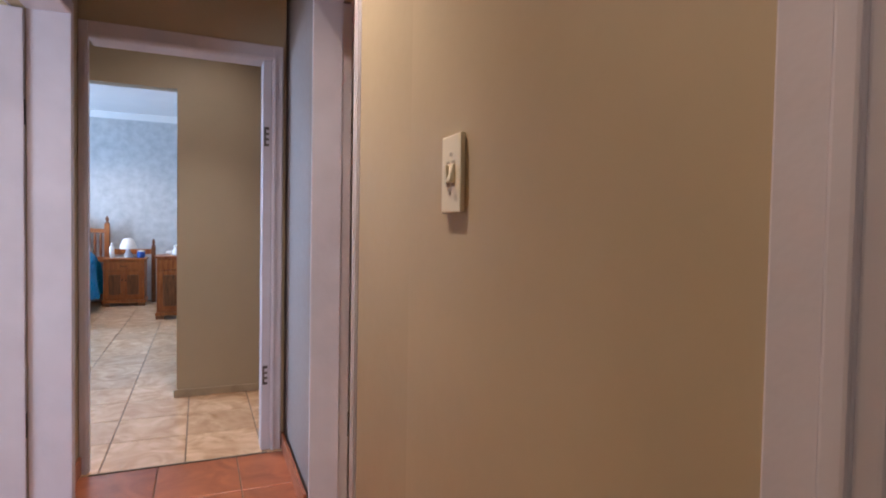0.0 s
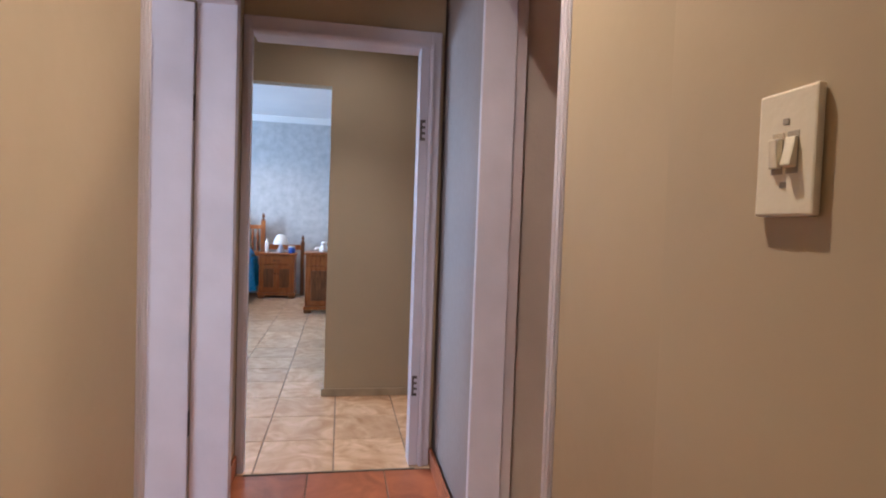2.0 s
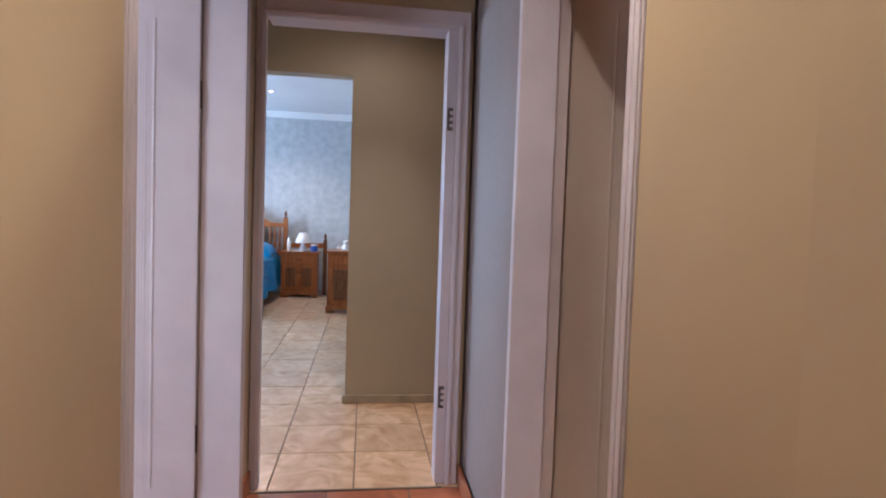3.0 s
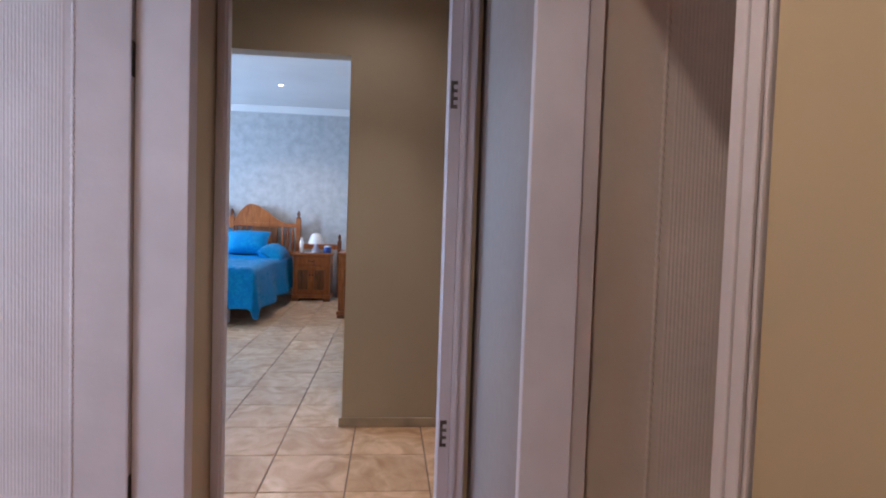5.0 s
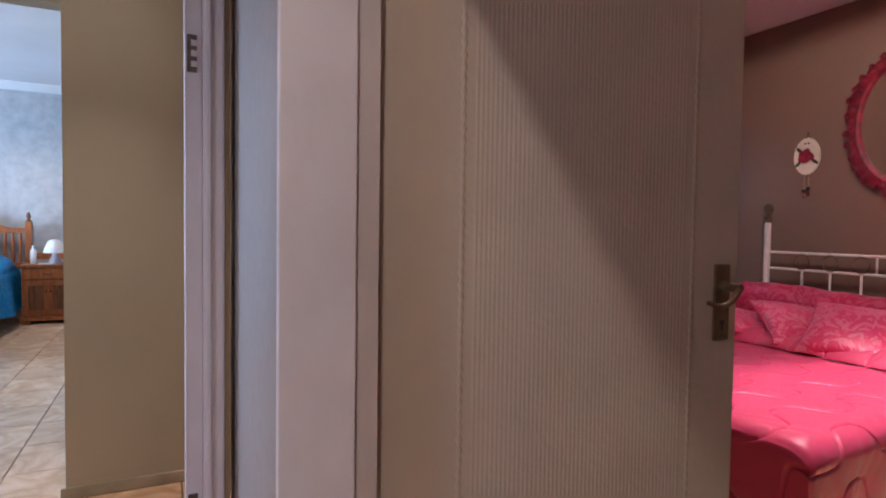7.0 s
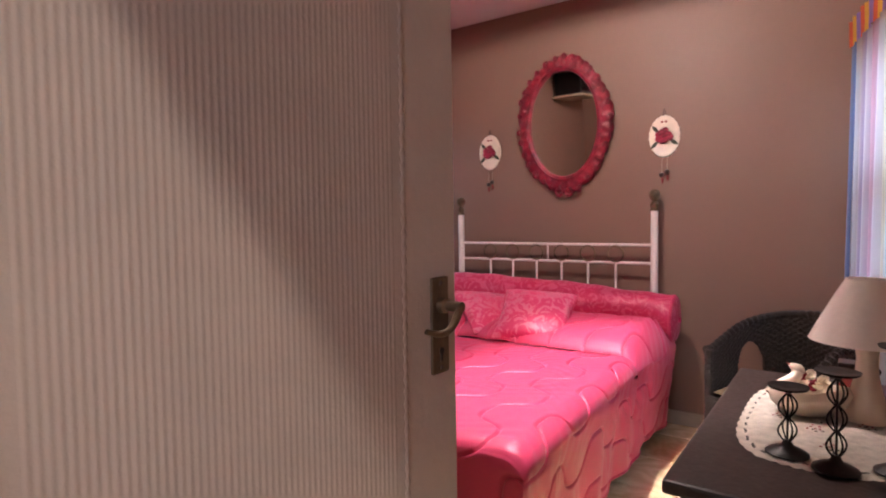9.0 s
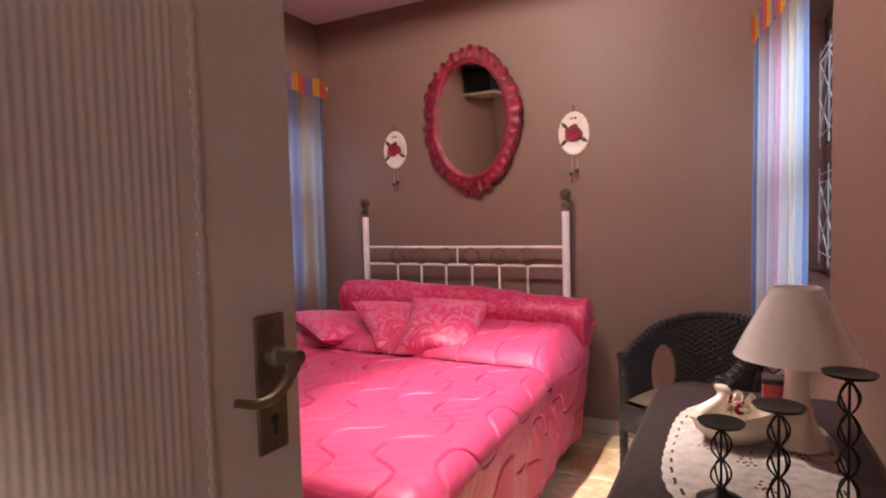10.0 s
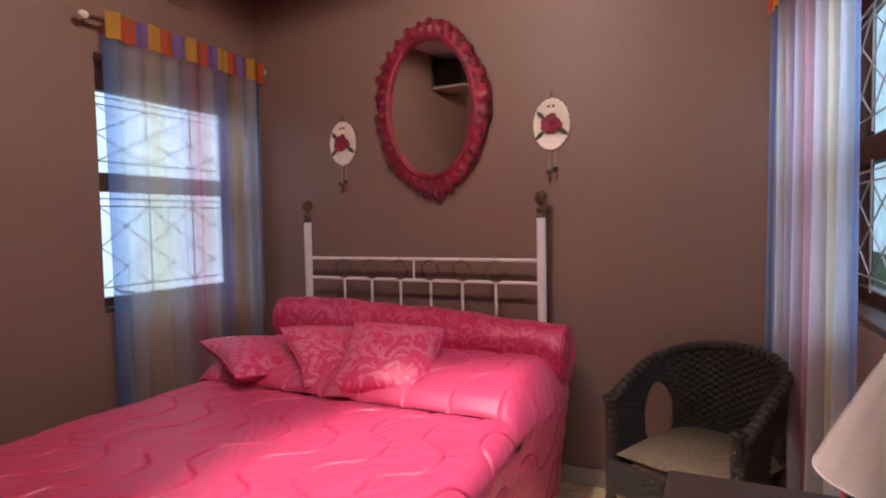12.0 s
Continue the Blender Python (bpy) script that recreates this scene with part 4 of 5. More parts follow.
# ---- wicker chair ----
def wicker_chair(m):
    t = thing("wicker_chair", m, "dark brown woven wicker tub chair with a padded seat", "chair")
    R = 0.245
    def plan(u):
        """u 0..1 round the back from one front post to the other."""
        L1, L2 = 0.26, math.pi * R
        s = u * (2 * L1 + L2)
        if s < L1:
            return Vector((R, 0.25 - s, 0)), Vector((1, 0, 0))
        if s < L1 + L2:
            an = (s - L1) / R
            return Vector((R * math.cos(an), -0.01 - R * math.sin(an), 0)), Vector((math.cos(an), -math.sin(an), 0))
        return Vector((-R, -0.01 + s - L1 - L2, 0)), Vector((-1, 0, 0))
    def top(u):
        return 0.575 + 0.168 * math.sin(math.pi * min(1, max(0, (u - 0.04) / 0.92))) ** 0.9
    bm = bmesh.new()
    nu, nv = 168, 60
    g = {}
    for lay, off in ((0, 0.0), (1, -0.022)):
        for i in range(nu + 1):
            for j in range(nv + 1):
                p, n = plan(i / nu)
                z = 0.30 + (top(i / nu) - 0.30) * j / nv
                bulge = 0.03 * (j / nv)
                g[lay, i, j] = bm.verts.new(p + n * (off + bulge + 0.0016 * math.cos(math.pi * (j // 2)) * math.cos(math.pi * (i // 3))) + Vector((0, 0, z)))
    def gone(i, j):
        for c in (0.235, 0.765):
            if ((i + 0.5) / nu - c) ** 2 / 0.070 ** 2 + ((j + 0.5) / nv - 0.40) ** 2 / 0.36 ** 2 < 1:
                return True
        return False
    for i in range(nu):
        for j in range(nv):
            if gone(i, j):
                continue
            bm.faces.new((g[0, i, j], g[0, i + 1, j], g[0, i + 1, j + 1], g[0, i, j + 1]))
            bm.faces.new((g[1, i, j], g[1, i, j + 1], g[1, i + 1, j + 1], g[1, i + 1, j]))
            for a, b, di, dj in (((i, j), (i + 1, j), 0, -1), ((i + 1, j), (i + 1, j + 1), 1, 0), ((i + 1, j + 1), (i, j + 1), 0, 1), ((i, j + 1), (i, j), -1, 0)):
                ii, jj = i + di, j + dj
                if not (0 <= ii < nu and 0 <= jj < nv) or gone(ii, jj):
                    bm.faces.new((g[0, *a], g[1, *a], g[1, *b], g[0, *b]))
    part("woven_shell", bm, M_WICKER, t)
    rim = []
    for i in range(81):
        p, n = plan(i / 80)
        rim.append(p + n * 0.02 + Vector((0, 0, top(i / 80) + 0.005)))
    part("braided_rim", tube(rim, lambda u: 0.021 + 0.004 * math.sin(u * 260), 8), M_WICKER, t)
    for x in (-R, R):
        part("front_post", tube([(x, 0.25, 0.585 * q / 40) for q in range(41)], lambda u: 0.021 + 0.002 * math.sin(u * 120), 10), M_WICKER, t)
        part("back_leg", rod((x * 0.62, -0.23, 0), (x * 0.62, -0.23, 0.32), 0.018, 12), M_WICKER, t)
    part("apron", sheet(lambda u, v: (-R + 2 * R * u, 0.252 + 0.003 * math.cos(math.pi * 60 * u) * math.cos(math.pi * 14 * v), 0.225 + 0.125 * v), 60, 14, 0.02), M_WICKER, t)
    part("seat_cushion", puff(0.47, 0.50, 0.11, 18, 0.04), M_CUSH, t, "leopard-print padded seat", smooth=True, m=Matrix.Translation((0, -0.01, 0.365)))
    return t


wicker_chair(Matrix.Translation((4.16, 2.125, 0)) @ Matrix.Rotation(radians(62), 4, "Z") @ Matrix.Scale(0.97, 4))

# ---- dark side table and what stands on it ----
TX0, TX1, TY0, TY1, TZ = 2.14, 3.13, 1.72, 2.185, 0.72
tb = thing("side_table", Matrix.Translation((0, 0, 0)), "dark brown wooden side table along the wall", "table")
part("tabletop", box(TX0, TX1, TY0, TY1, TZ - 0.028, TZ, 0.008), M_DARKWOOD, tb)
part("apron", box(TX0 + 0.03, TX1 - 0.03, TY0 + 0.02, TY1 - 0.03, TZ - 0.14, TZ - 0.0285, 0.004), M_DARKWOOD, tb)
for x in (TX0 + 0.05, TX1 - 0.05):
    for y in (TY0 + 0.045, TY1 - 0.055):
        part("leg", lathe([(0.016, 0), (0.02, 0.03), (0.016, 0.10), (0.022, 0.30), (0.027, 0.45), (0.02, 0.50), (0.028, 0.52), (0.028, 0.60)], 14), M_DARKWOOD, tb, m=Matrix.Translation((x, y, 0)), smooth=True)


def doily():
    t = thing("doily", Matrix.Translation((2.66, 1.945, TZ)), "ecru lace doily with red embroidered flowers on the table", "doily")
    a, b = 0.32, 0.165
    def rim(th):
        c, s = math.cos(th), math.sin(th)
        k = (abs(c) ** 3.2 + abs(s) ** 3.2) ** (-1 / 3.2)
        sc = 1 + 0.018 * abs(math.sin(24 * th))
        return a * k * c * sc, b * k * s * sc
    bm = bmesh.new()
    rows = []
    n = 240
    for q in range(n):
        x, y = rim(2 * math.pi * q / n)
        rows.append([bm.verts.new((x * f, y * f, 0.0012 + 0.0010 * math.sin(9 * f * x / a * 5 + 4 * y / b))) for f in (1, 0.95, 0.915, 0.885, 0.84, 0.4, 0.02)])
    for q in range(n):
        for j in range(6):
            if j == 2 and q % 6 in (0, 1, 2):
                continue
            bm.faces.new((rows[q][j], rows[(q + 1) % n][j], rows[(q + 1) % n][j + 1], rows[q][j + 1]))
    bmesh.ops.solidify(bm, geom=bm.faces[:], thickness=0.0012)
    part("lace", bm, M_DOILY, t)
    rnd = random.Random(4)
    for cx, cy in ((-0.17, -0.02), (0.0, 0.085), (0.02, -0.09), (0.20, 0.03), (-0.06, 0.01)):
        for q in range(9):
            an, r = q * 2.4, 0.0065 * math.sqrt(q)
            part("stitched_flower", lathe([(0.0034, 0.002), (0.0022, 0.0034), (0.001, 0.0036)], 6), (M_EMB, M_LEAF, M_ROSE)[q % 3], t, m=Matrix.Translation((cx + 1.5 * r * math.cos(an), cy + r * math.sin(an), 0.0006)))
    return t


doily()


def table_lamp(m):
    t = thing("table_lamp", m, "cream ceramic table lamp with a pleated cream shade", "lamp")
    part("foot", lathe([(0.058, 0.0), (0.058, 0.006), (0.050, 0.018), (0.034, 0.055), (0.024, 0.10), (0.021, 0.14), (0.025, 0.175), (0.027, 0.19), (0.014, 0.198)], 32), M_CERAM, t, "glazed cream ceramic foot", smooth=True)
    part("stem", rod((0, 0, 0.19), (0, 0, 0.30), 0.006, 10), M_BRASS, t)
    bm = bmesh.new()
    rings = []
    n = 120
    for z, r in ((0.182, 0.117), (0.186, 0.1155), (0.22, 0.100), (0.26, 0.080), (0.30, 0.060), (0.325, 0.046), (0.329, 0.044)):
        rings.append([bm.verts.new((r * (1 + 0.004 * math.cos(16 * 2 * math.pi * q / n)) * math.cos(2 * math.pi * q / n), r * (1 + 0.004 * math.cos(16 * 2 * math.pi * q / n)) * math.sin(2 * math.pi * q / n), z)) for q in range(n)])
    for r0, r1 in zip(rings, rings[1:]):
        for q in range(n):
            bm.faces.new((r0[q], r0[(q + 1) % n], r1[(q + 1) % n], r1[q]))
    bmesh.ops.solidify(bm, geom=bm.faces[:], thickness=0.002)
    sh = part("shade", bm, M_SHADE, t, "pleated cream shade", smooth=True)
    for z, r in ((0.183, 0.1165), (0.328, 0.0445)):
        part("trim", tube([(r * math.cos(2 * math.pi * q / 40), r * math.sin(2 * math.pi * q / 40), z) for q in range(40)], 0.0014, 6, closed=True), M_SHADE, sh)
    return t


table_lamp(Matrix.Translation((2.75, 1.857, TZ + 0.003)) @ Matrix.Scale(1.045, 4))


def candle_holder(m, lobes, label):
    t = thing("candle_holder", m, label, "candle holder", "iron candle holders")
    part("base", lathe([(0.041, 0), (0.041, 0.003), (0.030, 0.010), (0.012, 0.018), (0.006, 0.030)], 24), M_IRON, t, smooth=True)
    h = 0.024
    step = 0.052
    part("rod", rod((0, 0, 0.02), (0, 0, h + lobes * step + 0.01), 0.0022, 8), M_IRON, t)
    for q in range(lobes):
        for w in range(4):
            an = w * math.pi / 2 + 0.4
            pts = [((0.003 + 0.016 * math.sin(math.pi * r / 12)) * math.cos(an + 0.3 * r / 12), (0.003 + 0.016 * math.sin(math.pi * r / 12)) * math.sin(an + 0.3 * r / 12), h + q * step + step * r / 12) for r in range(13)]
            part("cage_wire", tube(pts, 0.0019, 6), M_IRON, t)
    z = h + lobes * step
    part("drip_plate", lathe([(0.005, z), (0.012, z + 0.006), (0.036, z + 0.011), (0.039, z + 0.016), (0.036, z + 0.0155), (0.004, z + 0.011)], 28), M_IRON, t, smooth=True)
    return t


candle_holder(Matrix.Translation((2.403, 1.997, TZ + 0.003)), 2, "short black iron candle holder with a twisted wire cage")
candle_holder(Matrix.Translation((2.364, 1.912, TZ + 0.003)), 3, "medium black iron candle holder with a twisted wire cage")
candle_holder(Matrix.Translation((2.408, 1.812, TZ + 0.003)), 4, "tall black iron candle holder with a twisted wire cage")

# ceramic swan bowl with small porcelain flowers
sw = thing("swan_bowl", Matrix.Translation((2.705, 1.985, TZ + 0.003)) @ Matrix.Scale(1.08, 4), "cream glazed ceramic swan bowl with small porcelain flowers", "ornament")
bm = lathe([(0.030, 0), (0.045, 0.006), (0.066, 0.024), (0.074, 0.046), (0.068, 0.062), (0.062, 0.060), (0.062, 0.046), (0.03, 0.016)], 40)
for v in bm.verts:
    v.co.x *= 0.80
    if v.co.y < -0.02:
        pull = (-v.co.y - 0.02) / 0.06
        v.co.x *= 1 - 0.5 * pull
        v.co.y -= 0.024 * pull
        v.co.z += 0.016 * pull * (v.co.z / 0.06)
part("body", bm, M_CERAM, sw, smooth=True)
neck = [(-0.012 + 0.030 * u, 0.058 - 0.052 * math.sin(2.4 * u) * u - 0.006 * u, 0.040 + 0.058 * u) for u in [q / 14 for q in range(15)]]
part("neck", tube(neck, lambda u: 0.019 - 0.008 * u, 12), M_CERAM, sw, smooth=True)
hd = part("head", lathe([(0.003, -0.018), (0.011, -0.010), (0.013, 0.0), (0.009, 0.010), (0.004, 0.018)], 16), M_CERAM, sw, smooth=True, m=Matrix.Translation((0.018, 0.014, 0.100)) @ Matrix.Rotation(radians(-60), 4, "X"))
part("beak", rod((0, 0, 0.014), (0, 0, 0.026), 0.004, 8, 0.001), M_EMB, hd)
rnd = random.Random(9)
for q in range(22):
    part("flower", lathe([(0.002, 0), (0.008, 0.002), (0.011, 0.008), (0.007, 0.006), (0.002, 0.008)], 8), M_CERAM if q % 9 else M_ROSE, sw, smooth=True,
         m=Matrix.Translation((rnd.uniform(0.015, 0.055), rnd.uniform(-0.045, 0.035), 0.052 + rnd.uniform(0, 0.036))) @ Matrix.Rotation(rnd.uniform(-1.2, 1.2), 4, "X") @ Matrix.Rotation(rnd.uniform(-1.2, 0.6), 4, "Y"))

tn = thing("tin", Matrix.Translation((2.92, 1.885, TZ + 0.003)), "small red tin box on the table", "tin")
part("body", box(-0.03, 0.03, -0.03, 0.03, 0, 0.085, 0.004), M_GLASSRED, tn)
part("lid", box(-0.0315, 0.0315, -0.0315, 0.0315, 0.0855, 0.100, 0.004), M_DARKWOOD, tn, "dark lid")
hs = thing("heart_stand", Matrix.Translation((3.0, 1.86, TZ + 0.003)), "dark iron stand of small open hearts", "ornament")
part("foot", lathe([(0.03, 0), (0.03, 0.004), (0.006, 0.012)], 18), M_IRON, hs)
part("stem", rod((0, 0, 0.008), (0, 0, 0.13), 0.003, 8), M_IRON, hs)
for z, s, dx in ((0.15, 1.0, 0.0), (0.10, 0.9, 0.03), (0.06, 0.8, -0.025)):
    pts = [(dx + s * 0.0016 * 16 * math.sin(a) ** 3 * 0.8, 0.0, z + s * 0.0013 * (13 * math.cos(a) - 5 * math.cos(2 * a) - 2 * math.cos(3 * a) - math.cos(4 * a))) for a in [2 * math.pi * q / 36 for q in range(36)]]
    part("heart", tube(pts, 0.003, 6, closed=True), M_IRON, hs, smooth=True, m=Matrix.Rotation(radians(70), 4, "Z"))

# television on a bracket shelf high in the corner, seen in the mirror
tv = thing("television", Matrix.Translation((1.72, 4.40, 2.30)) @ Matrix.Scale(0.85, 4), "black television on a high corner bracket shelf", "television")
part("shelf", box(-0.30, 0.30, -0.20, 0.229, -0.025, 0.0, 0.004), M_SKIRT, tv, "grey shelf board")
part("case", box(-0.27, 0.27, -0.15, 0.20, 0.001, 0.29, 0.02), M_IRON, tv)
part("screen", box(-0.23, 0.23, -0.153, -0.1502, 0.04, 0.26, 0.001), mat("dark_screen", (0.01, 0.01, 0.012), 0.15), tv)

# ---- main bedroom ----
def main_bed():
    t = thing("bed", Matrix.Translation((-1.80, 0, 0)), "pine bed with arched headboard and turned posts", "bed")
    def arch(x0, x1, z0, zl, zp, y):
        bm = bmesh.new()
        n = 24
        lo, hi = [], []
        for q in range(n + 1):
            u = q / n
            w = (u if x0 >= 0 else 1 - u)
            z = zl + (zp - zl) * (math.sin(math.pi * min(1.0, w / 0.56)) if w < 0.28 else 0.5 + 0.5 * math.cos(math.pi * min(1.0, (w - 0.28) / 0.6)))
            for lst, zz in ((lo, z0), (hi, z)):
                lst.append((bm.verts.new((x0 + (x1 - x0) * u, y, zz)), bm.verts.new((x0 + (x1 - x0) * u, y + 0.035, zz))))
        for q in range(n):
            for k2 in (0, 1):
                bm.faces.new((lo[q][k2], lo[q + 1][k2], hi[q + 1][k2], hi[q][k2]))
            bm.faces.new((hi[q][0], hi[q + 1][0], hi[q + 1][1], hi[q][1]))
            bm.faces.new((lo[q][0], lo[q + 1][0], lo[q + 1][1], lo[q][1]))
        for q in (0, n):
            bm.faces.new((lo[q][0], lo[q][1], hi[q][1], hi[q][0]))
        return bm
    for x0, x1 in ((-0.98, 0.0), (0.0, 0.98)):
        part("headboard_arch", arch(x0 + 0.02, x1 - 0.02, 1.08, 1.12, 1.40, 10.08), M_PINE, t)
        part("headboard_rail", box(x0 + 0.02, x1 - 0.02, 10.075, 10.125, 1.06, 1.12, 0.008), M_PINE, t)
        part("headboard_panel", box(x0 + 0.30, x1 - 0.30, 10.085, 10.11, 0.55, 1.06, 0.006), M_PINED, t)
        part("headboard_rail", box(x0 + 0.02, x1 - 0.02, 10.075, 10.125, 0.62, 0.70, 0.008), M_PINE, t)
        for q in range(3):
            for side in (x0 + 0.075 + q * 0.075, x1 - 0.075 - q * 0.075):
                part("headboard_spindle", lathe([(0.012, 0), (0.022, 0.08), (0.014, 0.16), (0.024, 0.22), (0.012, 0.36)], 12), M_PINE, t, smooth=True, m=Matrix.Translation((side, 10.10, 0.70)))
    for x in (-0.99, 0.0, 0.99):
        p = part("post", box(x - 0.035, x + 0.035, 10.07, 10.14, 0, 1.20, 0.006), M_PINE, t)
        part("finial", lathe([(0.03, 0), (0.032, 0.012), (0.014, 0.03), (0.026, 0.06), (0.022, 0.085), (0.006, 0.12)], 14), M_PINED, p, smooth=True, m=Matrix.Translation((x, 10.105, 1.20)))
    part("base", box(-0.86, 0.86, 7.75, 10.06, 0.16, 0.30, 0.02), M_PINED, t)
    part("mattress", box(-0.88, 0.88, 7.70, 10.06, 0.30, 0.61, 0.05), M_WHITE, t)
    for x in (-0.70, 0.55):
        for y in (7.80, 9.9):
            part("leg", box(x - 0.05, x + 0.05, y - 0.05, y + 0.05, 0, 0.16, 0.008), M_WHITE, t)
    return t


main_bed()


def main_spread(u, v):
    L = 2.33
    q, s = u * (L + 0.50), (2 * v - 1) * 1.36
    y = 10.0 - min(q, L)
    a, sg = abs(s), (1 if s > 0 else -1)
    r = 0.08
    half = 0.92
    if a < half - r:
        x, z = a, 0.0
    else:
        t = min((a - half + r) / r, math.pi / 2)
        e = max(0, a - half + r - r * math.pi / 2)
        x, z = half - r + r * math.sin(t) + 0.16 * e + 0.035 * math.sin(7 * y) * min(1, e / 0.3), -r + r * math.cos(t) - e
    ex = max(0.0, q - L)
    if ex:
        t = min(ex / 0.07, math.pi / 2)
        y -= 0.07 * math.sin(t) + 0.10 * max(0, ex - 0.11) + 0.03 * math.sin(8 * s) * min(1, ex / 0.3)
        z -= 0.07 * (1 - math.cos(t)) + max(0, ex - 0.11)
    w1 = (q + 0.05 * math.sin(2 * math.pi * s / 0.3)) / 0.17
    w2 = (s + 0.05 * math.sin(2 * math.pi * q / 0.3)) / 0.17
    line = max(math.exp(-(abs(w1 - round(w1)) / 0.09) ** 2), math.exp(-(abs(w2 - round(w2)) / 0.09) ** 2))
    z += 0.655 - 0.012 * line + 0.012 * math.sin(4 * q + 2 * s)
    return (-1.80 + sg * x, y + (0.010 * line if ex else 0), max(0.10 + 0.02 * math.sin(9 * s), z))


blue = thing("bedspread", Matrix.Identity(4), "turquoise blue quilted satin bedspread", "bedspread")
part("gathered_corner", puff(0.34, 0.80, 0.34, 20, 0.04), M_BLUE, blue, "bunched-up corner over the pillows", smooth=True, m=Matrix.Translation((-1.06, 9.58, 0.66)) @ Matrix.Rotation(radians(28), 4, "Y"))
part("cover", sheet(main_spread, 150, 150), M_BLUE, blue, smooth=True)
part("hem", tube([main_spread(1.0, q / 80) for q in range(81)], 0.008, 6), M_BLUE, blue, "corded hem", smooth=True)
for x, y, rz, k2 in ((-2.86, 9.74, 2, 1.0), (-2.08, 9.68, -4, 1.12), (-1.43, 9.58, 7, 0.9)):
    t = thing("pillow", Matrix.Translation((x, y, 0.83)) @ Matrix.Rotation(radians(rz), 4, "Z") @ Matrix.Rotation(radians(48), 4, "X"), "turquoise satin pillow propped on the bed", "pillow", "turquoise pillows")
    part("cover", puff(0.66 * k2, 0.46 * k2, 0.26, 20), M_BLUE, t, smooth=True)


def nightstand(x0, x1, y0, y1, h, doors, label, name, category):
    t = thing(name, Matrix.Translation((0, 0, 0)), label, category)
    part("top", box(x0 - 0.025, x1 + 0.025, y0 - 0.03, y1, h - 0.03, h, 0.008), M_PINE, t)
    part("body", box(x0, x1, y0, y1, 0.09, h - 0.0302, 0.004), M_PINE, t)
    part("plinth", box(x0 - 0.018, x1 + 0.018, y0 - 0.02, y1, 0.045, 0.09, 0.006), M_PINE, t)
    for a in (x0 - 0.012, x1 - 0.088):
        part("foot", box(a, a + 0.10, y0 - 0.016, y0 + 0.05, 0, 0.045, 0.008), M_PINED, t)
    d = part("drawer", box(x0 + 0.03, x1 - 0.03, y0 - 0.018, y0 - 0.0002, h - 0.17, h - 0.05, 0.006), M_PINE, t)
    part("handle", tube([((x0 + x1) / 2 + 0.045 * math.cos(math.pi + math.pi * q / 10), y0 - 0.03, h - 0.10 + 0.02 * math.sin(math.pi + math.pi * q / 10)) for q in range(11)], 0.005, 6), M_IRON, d)
    w = (x1 - x0 - 0.06) / doors
    for q in range(doors):
        a = x0 + 0.03 + q * w
        dr = part("cabinet_door", box(a + 0.004, a + w - 0.004, y0 - 0.016, y0 - 0.0002, 0.12, h - 0.19, 0.004), M_PINE, t)
        part("raised_panel", box(a + 0.045, a + w - 0.045, y0 - 0.024, y0 - 0.0162, 0.17, h - 0.24, 0.010), M_PINED, dr)
        part("knob", lathe([(0.006, 0), (0.006, 0.012), (0.011, 0.02), (0.004, 0.026)], 10), M_IRON, dr, m=Matrix.Translation((a + (w - 0.02 if q == 0 else 0.02), y0 - 0.016, h * 0.55)) @ Matrix.Rotation(radians(90), 4, "X"))
    return t


nightstand(-0.80, -0.27, 9.62, 10.04, 0.70, 2, "pine bedside cabinet with a drawer and two doors", "bedside_cabinet", "cabinet")
for x in (-0.18,):
    t = thing("bed_post", Matrix.Translation((x, 10.06, 0)), "turned dark pine end post beside the cabinet", "post")
    part("shaft", box(-0.03, 0.03, -0.03, 0.03, 0, 0.86, 0.005), M_PINED, t)
    part("finial", lathe([(0.03, 0), (0.032, 0.012), (0.014, 0.03), (0.026, 0.06), (0.022, 0.085), (0.006, 0.12)], 14), M_PINED, t, smooth=True, m=Matrix.Translation((0, 0, 0.86)))
    part("rail", box(-0.62, -0.03, -0.012, 0.012, 0.74, 0.82, 0.005), M_PINE, t)
nightstand(-0.02, 0.75, 8.17, 8.65, 0.80, 2, "light pine chest with a moulded plinth", "chest", "cabinet")
nl = thing("bedside_lamp", Matrix.Translation((-0.50, 9.80, 0.70)), "small white bedside lamp with a domed shade", "lamp")
part("foot", lathe([(0.055, 0), (0.06, 0.03), (0.035, 0.09), (0.02, 0.15)], 20), M_WHITE, nl, smooth=True)
part("shade", lathe([(0.115, 0.13), (0.11, 0.17), (0.075, 0.26), (0.045, 0.285), (0.01, 0.29)], 24), M_WMETAL, nl, smooth=True)
bt = thing("bottle", Matrix.Translation((-0.71, 9.78, 0.70)), "pale pink lotion bottle on the bedside cabinet", "bottle")
part("body", lathe([(0.03, 0), (0.032, 0.02), (0.032, 0.15), (0.018, 0.18)], 16), M_SHADE, bt, smooth=True)
part("cap", lathe([(0.016, 0.1805), (0.016, 0.215), (0.01, 0.22)], 14), M_WMETAL, bt)
jr = thing("jar", Matrix.Translation((-0.33, 9.78, 0.70)), "blue jar with a white lid", "jar")
part("body", lathe([(0.05, 0), (0.055, 0.01), (0.055, 0.085), (0.05, 0.09)], 18), mat("blue_glaze", (0.02, 0.08, 0.35), 0.3), jr, smooth=True)
part("lid", lathe([(0.052, 0.0905), (0.052, 0.105), (0.03, 0.112)], 18), M_WMETAL, jr)
tr = thing("tray", Matrix.Translation((-0.55, 9.70, 0.70)), "small white paper tray beside the lamp", "tray")
part("dish", box(-0.10, 0.05, -0.03, 0.03, 0.0, 0.015, 0.004), M_WMETAL, tr)
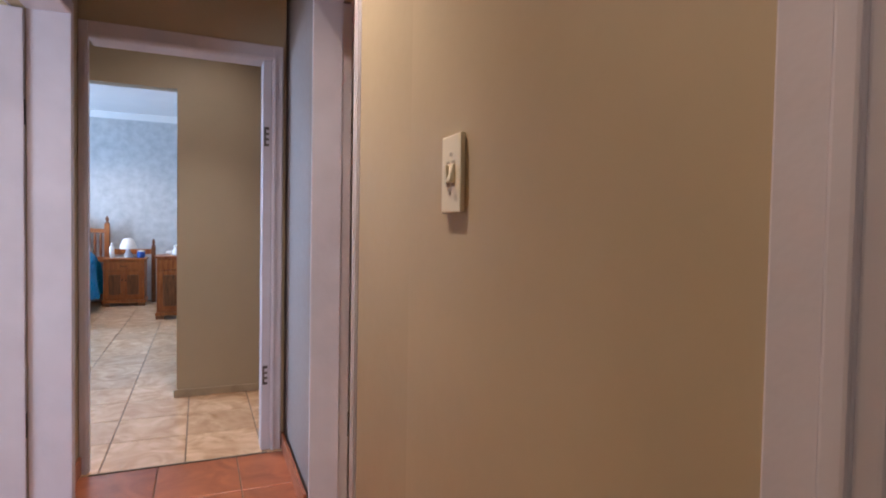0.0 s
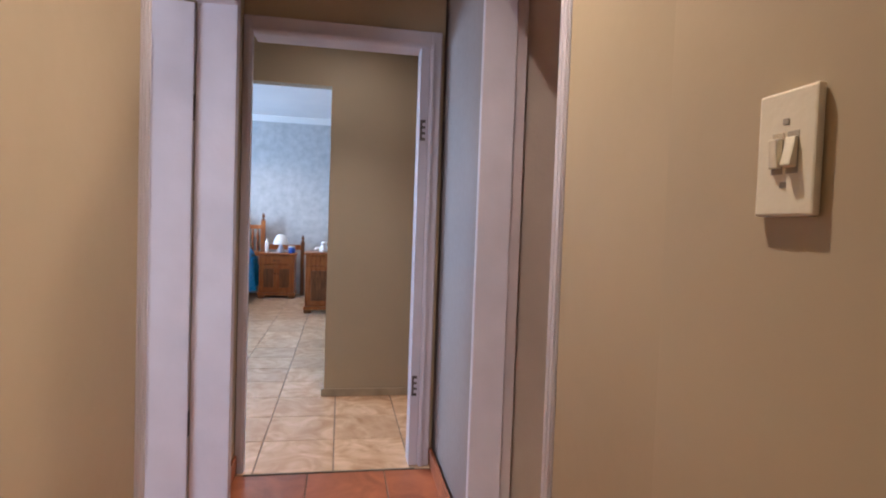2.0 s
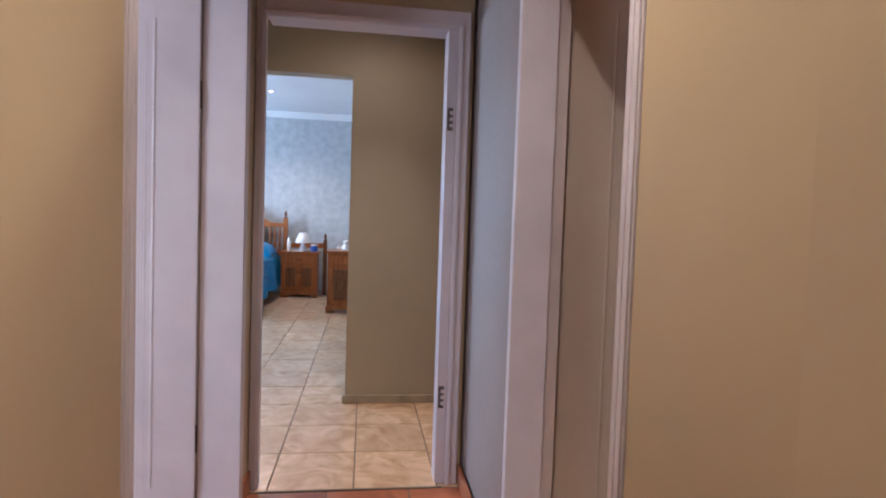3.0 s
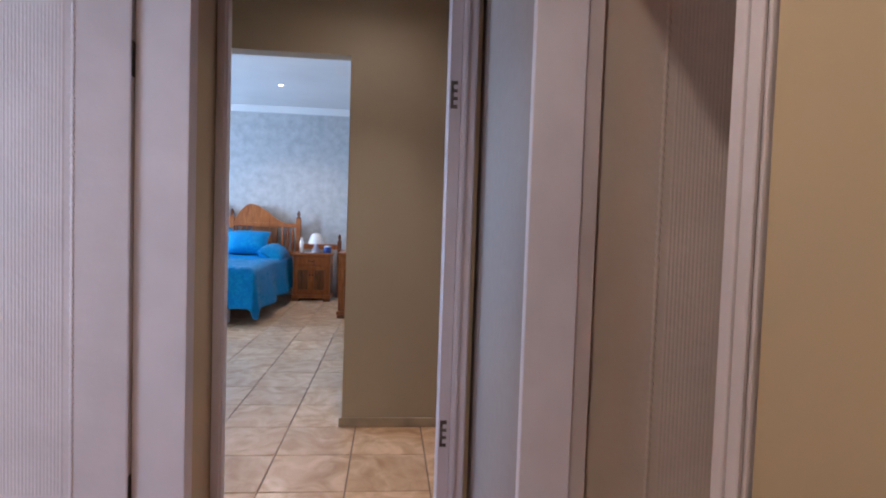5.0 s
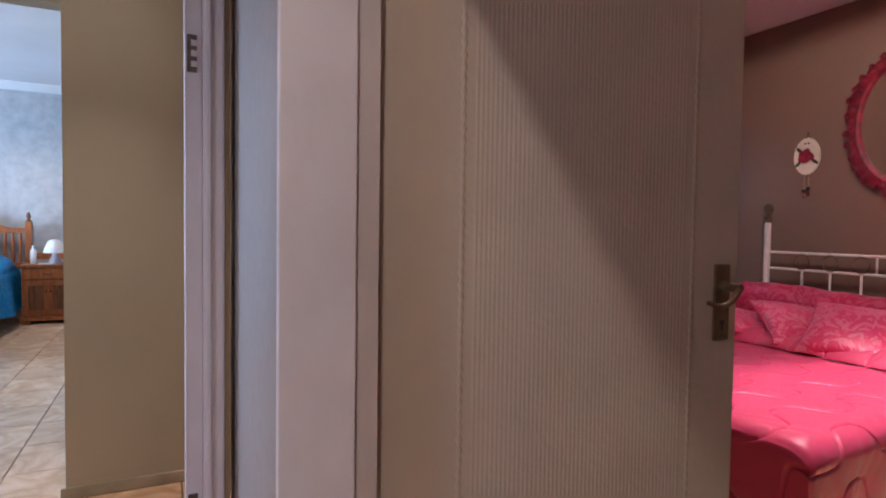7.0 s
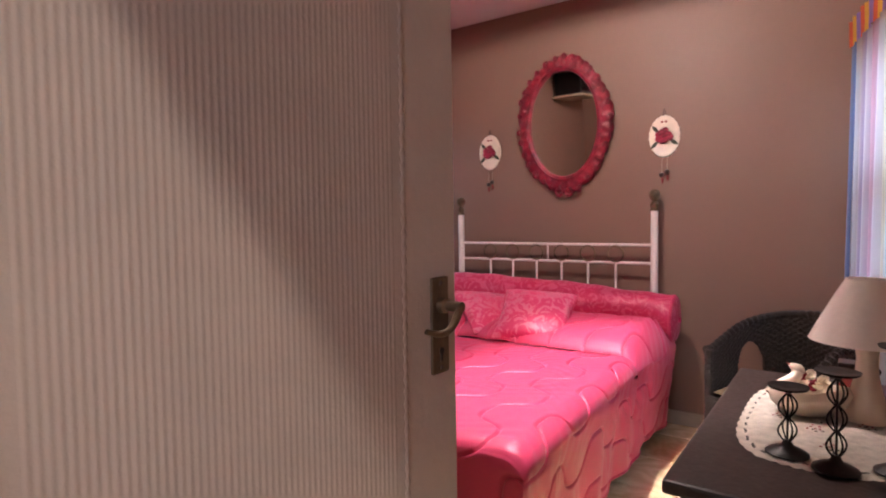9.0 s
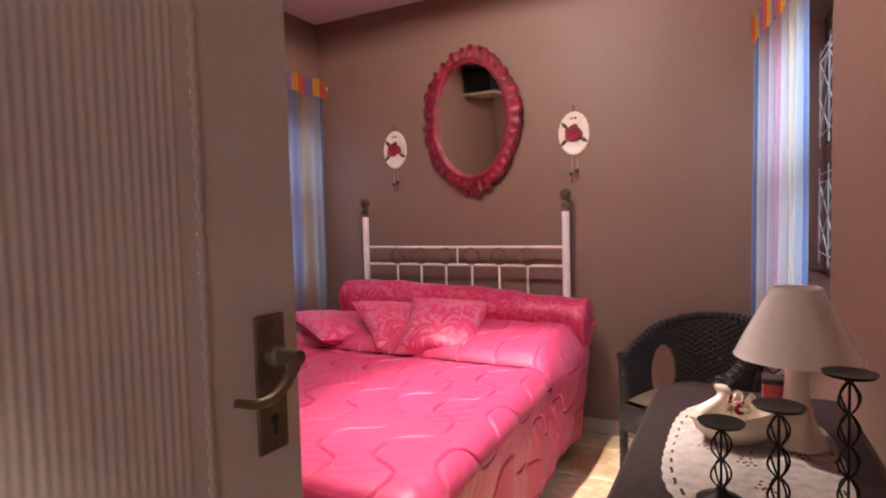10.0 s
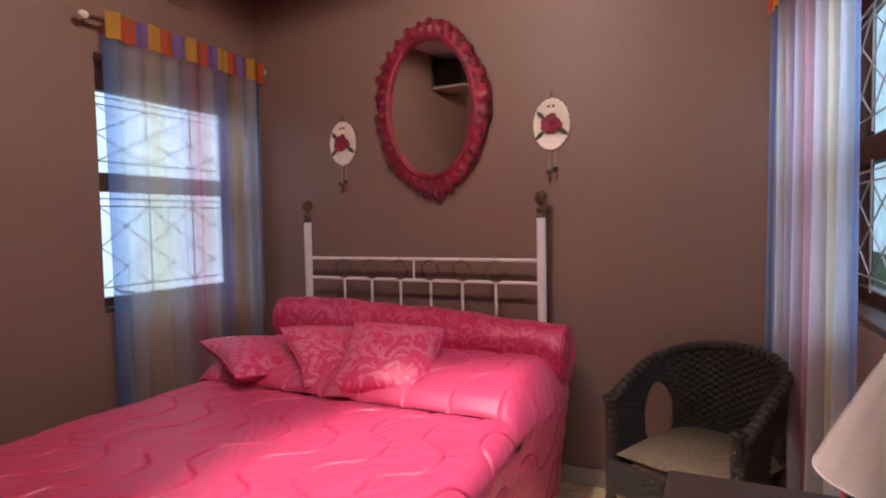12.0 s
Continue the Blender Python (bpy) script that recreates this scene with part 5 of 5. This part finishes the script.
tp = thing("telephone", Matrix.Translation((0.20, 8.40, 0.80)), "white ceramic ornament on the chest", "ornament")
part("body", lathe([(0.06, 0), (0.07, 0.02), (0.05, 0.06), (0.03, 0.09), (0.04, 0.12), (0.01, 0.14)], 18), M_WMETAL, tp, smooth=True)
part("wing", puff(0.14, 0.08, 0.06, 10), M_WMETAL, tp, smooth=True, m=Matrix.Translation((-0.06, 0, 0.035)))

# ---- outside ----
tagged(part("roof", box(-6.2, 5.6, Y0 - 1.0, 11.4, 3.04, 3.16, 0.02), M_FRAME), "dark boarded roof with wide eaves over the house", "roof", kind="structure")
tagged(part("fascia_trim", box(1.6, 5.6, YN + 1.05, YN + 1.10, 2.66, 3.03, 0.004), M_FRAME), "dark brown fascia board under the eaves", "fascia", kind="structure")
tagged(part("fascia_trim", box(1.6, 5.6, 0.46, 0.51, 2.66, 3.03, 0.004), M_FRAME), "dark brown fascia board under the eaves", "fascia", kind="structure")
tagged(part("ground", sheet(lambda u, v: (-400 + 800 * u, -400 + 800 * v, -0.16), 4, 4), M_GRASS), "lawn and ground round the house", "ground", kind="structure")
# added panels beyond the windows; outdoor brightness is put into their mottled blue emission
M_BACKDROP = glow("glowing_backdrop", (0.78, 0.92, 1.0), 0.95)
hn, hl = M_BACKDROP.node_tree.nodes, M_BACKDROP.node_tree.links
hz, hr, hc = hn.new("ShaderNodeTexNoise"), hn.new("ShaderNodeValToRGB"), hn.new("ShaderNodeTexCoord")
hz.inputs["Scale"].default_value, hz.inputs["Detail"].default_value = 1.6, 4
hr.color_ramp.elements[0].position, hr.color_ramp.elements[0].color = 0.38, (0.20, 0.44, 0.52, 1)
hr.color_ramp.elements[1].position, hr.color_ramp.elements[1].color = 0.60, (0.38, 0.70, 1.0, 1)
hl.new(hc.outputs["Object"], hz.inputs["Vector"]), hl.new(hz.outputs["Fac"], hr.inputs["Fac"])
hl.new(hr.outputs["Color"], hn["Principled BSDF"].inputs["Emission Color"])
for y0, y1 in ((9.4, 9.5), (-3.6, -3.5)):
    tagged(part("backdrop", box(1.6, 44.0, y0, y1, -0.16, 9.0), M_BACKDROP), "glowing backdrop panel standing in for the bright garden and sky outside", "backdrop", kind="structure")

# ---- floor tiles ----
def tiles(parent, material, x0, x1, y0, y1, px, ox, py, oy, joint=0.005):
    """Square tiles as objects on shared meshes, whole ones in the field and cut ones at the edges."""
    cache = {}
    def cuts(lo, hi, p, o):
        k = math.ceil((lo - o) / p)
        c = [lo]
        while o + k * p < hi - 0.02:
            if o + k * p > lo + 0.02:
                c.append(o + k * p)
            k += 1
        return list(zip(c, c[1:] + [hi]))
    for a, b in cuts(x0, x1, px, ox):
        for c, d in cuts(y0, y1, py, oy):
            w, h = round(b - a - joint, 3), round(d - c - joint, 3)
            if (w, h) not in cache:
                me = bpy.data.meshes.new("tile")
                bm = box(-w / 2, w / 2, -h / 2, h / 2, -0.010, 0.0)
                top = [e for e in bm.edges if all(v.co.z > -0.001 for v in e.verts)]
                bmesh.ops.bevel(bm, geom=top, offset=0.0025, segments=1, affect="EDGES")
                bm.to_mesh(me)
                bm.free()
                me.materials.append(material)
                cache[w, h] = me
            ob = new("tile", cache[w, h])
            ob.parent = parent
            ob.location = ((a + b) / 2, (c + d) / 2, 0)


tiles(floor_hall, M_TERRA, -0.29, 0.99, 0.4, YE - 0.053, 0.36, 0.294, 0.385, 2.872)
tiles(floor_main, M_CREAM, -2.2, 1.0, YE - 0.038, 10.24, 0.375, 0.412, 0.395, 4.487)
tiles(floor_bed, M_MARBLE, 1.05, 4.52, 1.60, 4.59, 0.36, 3.95, 0.36, 2.44)
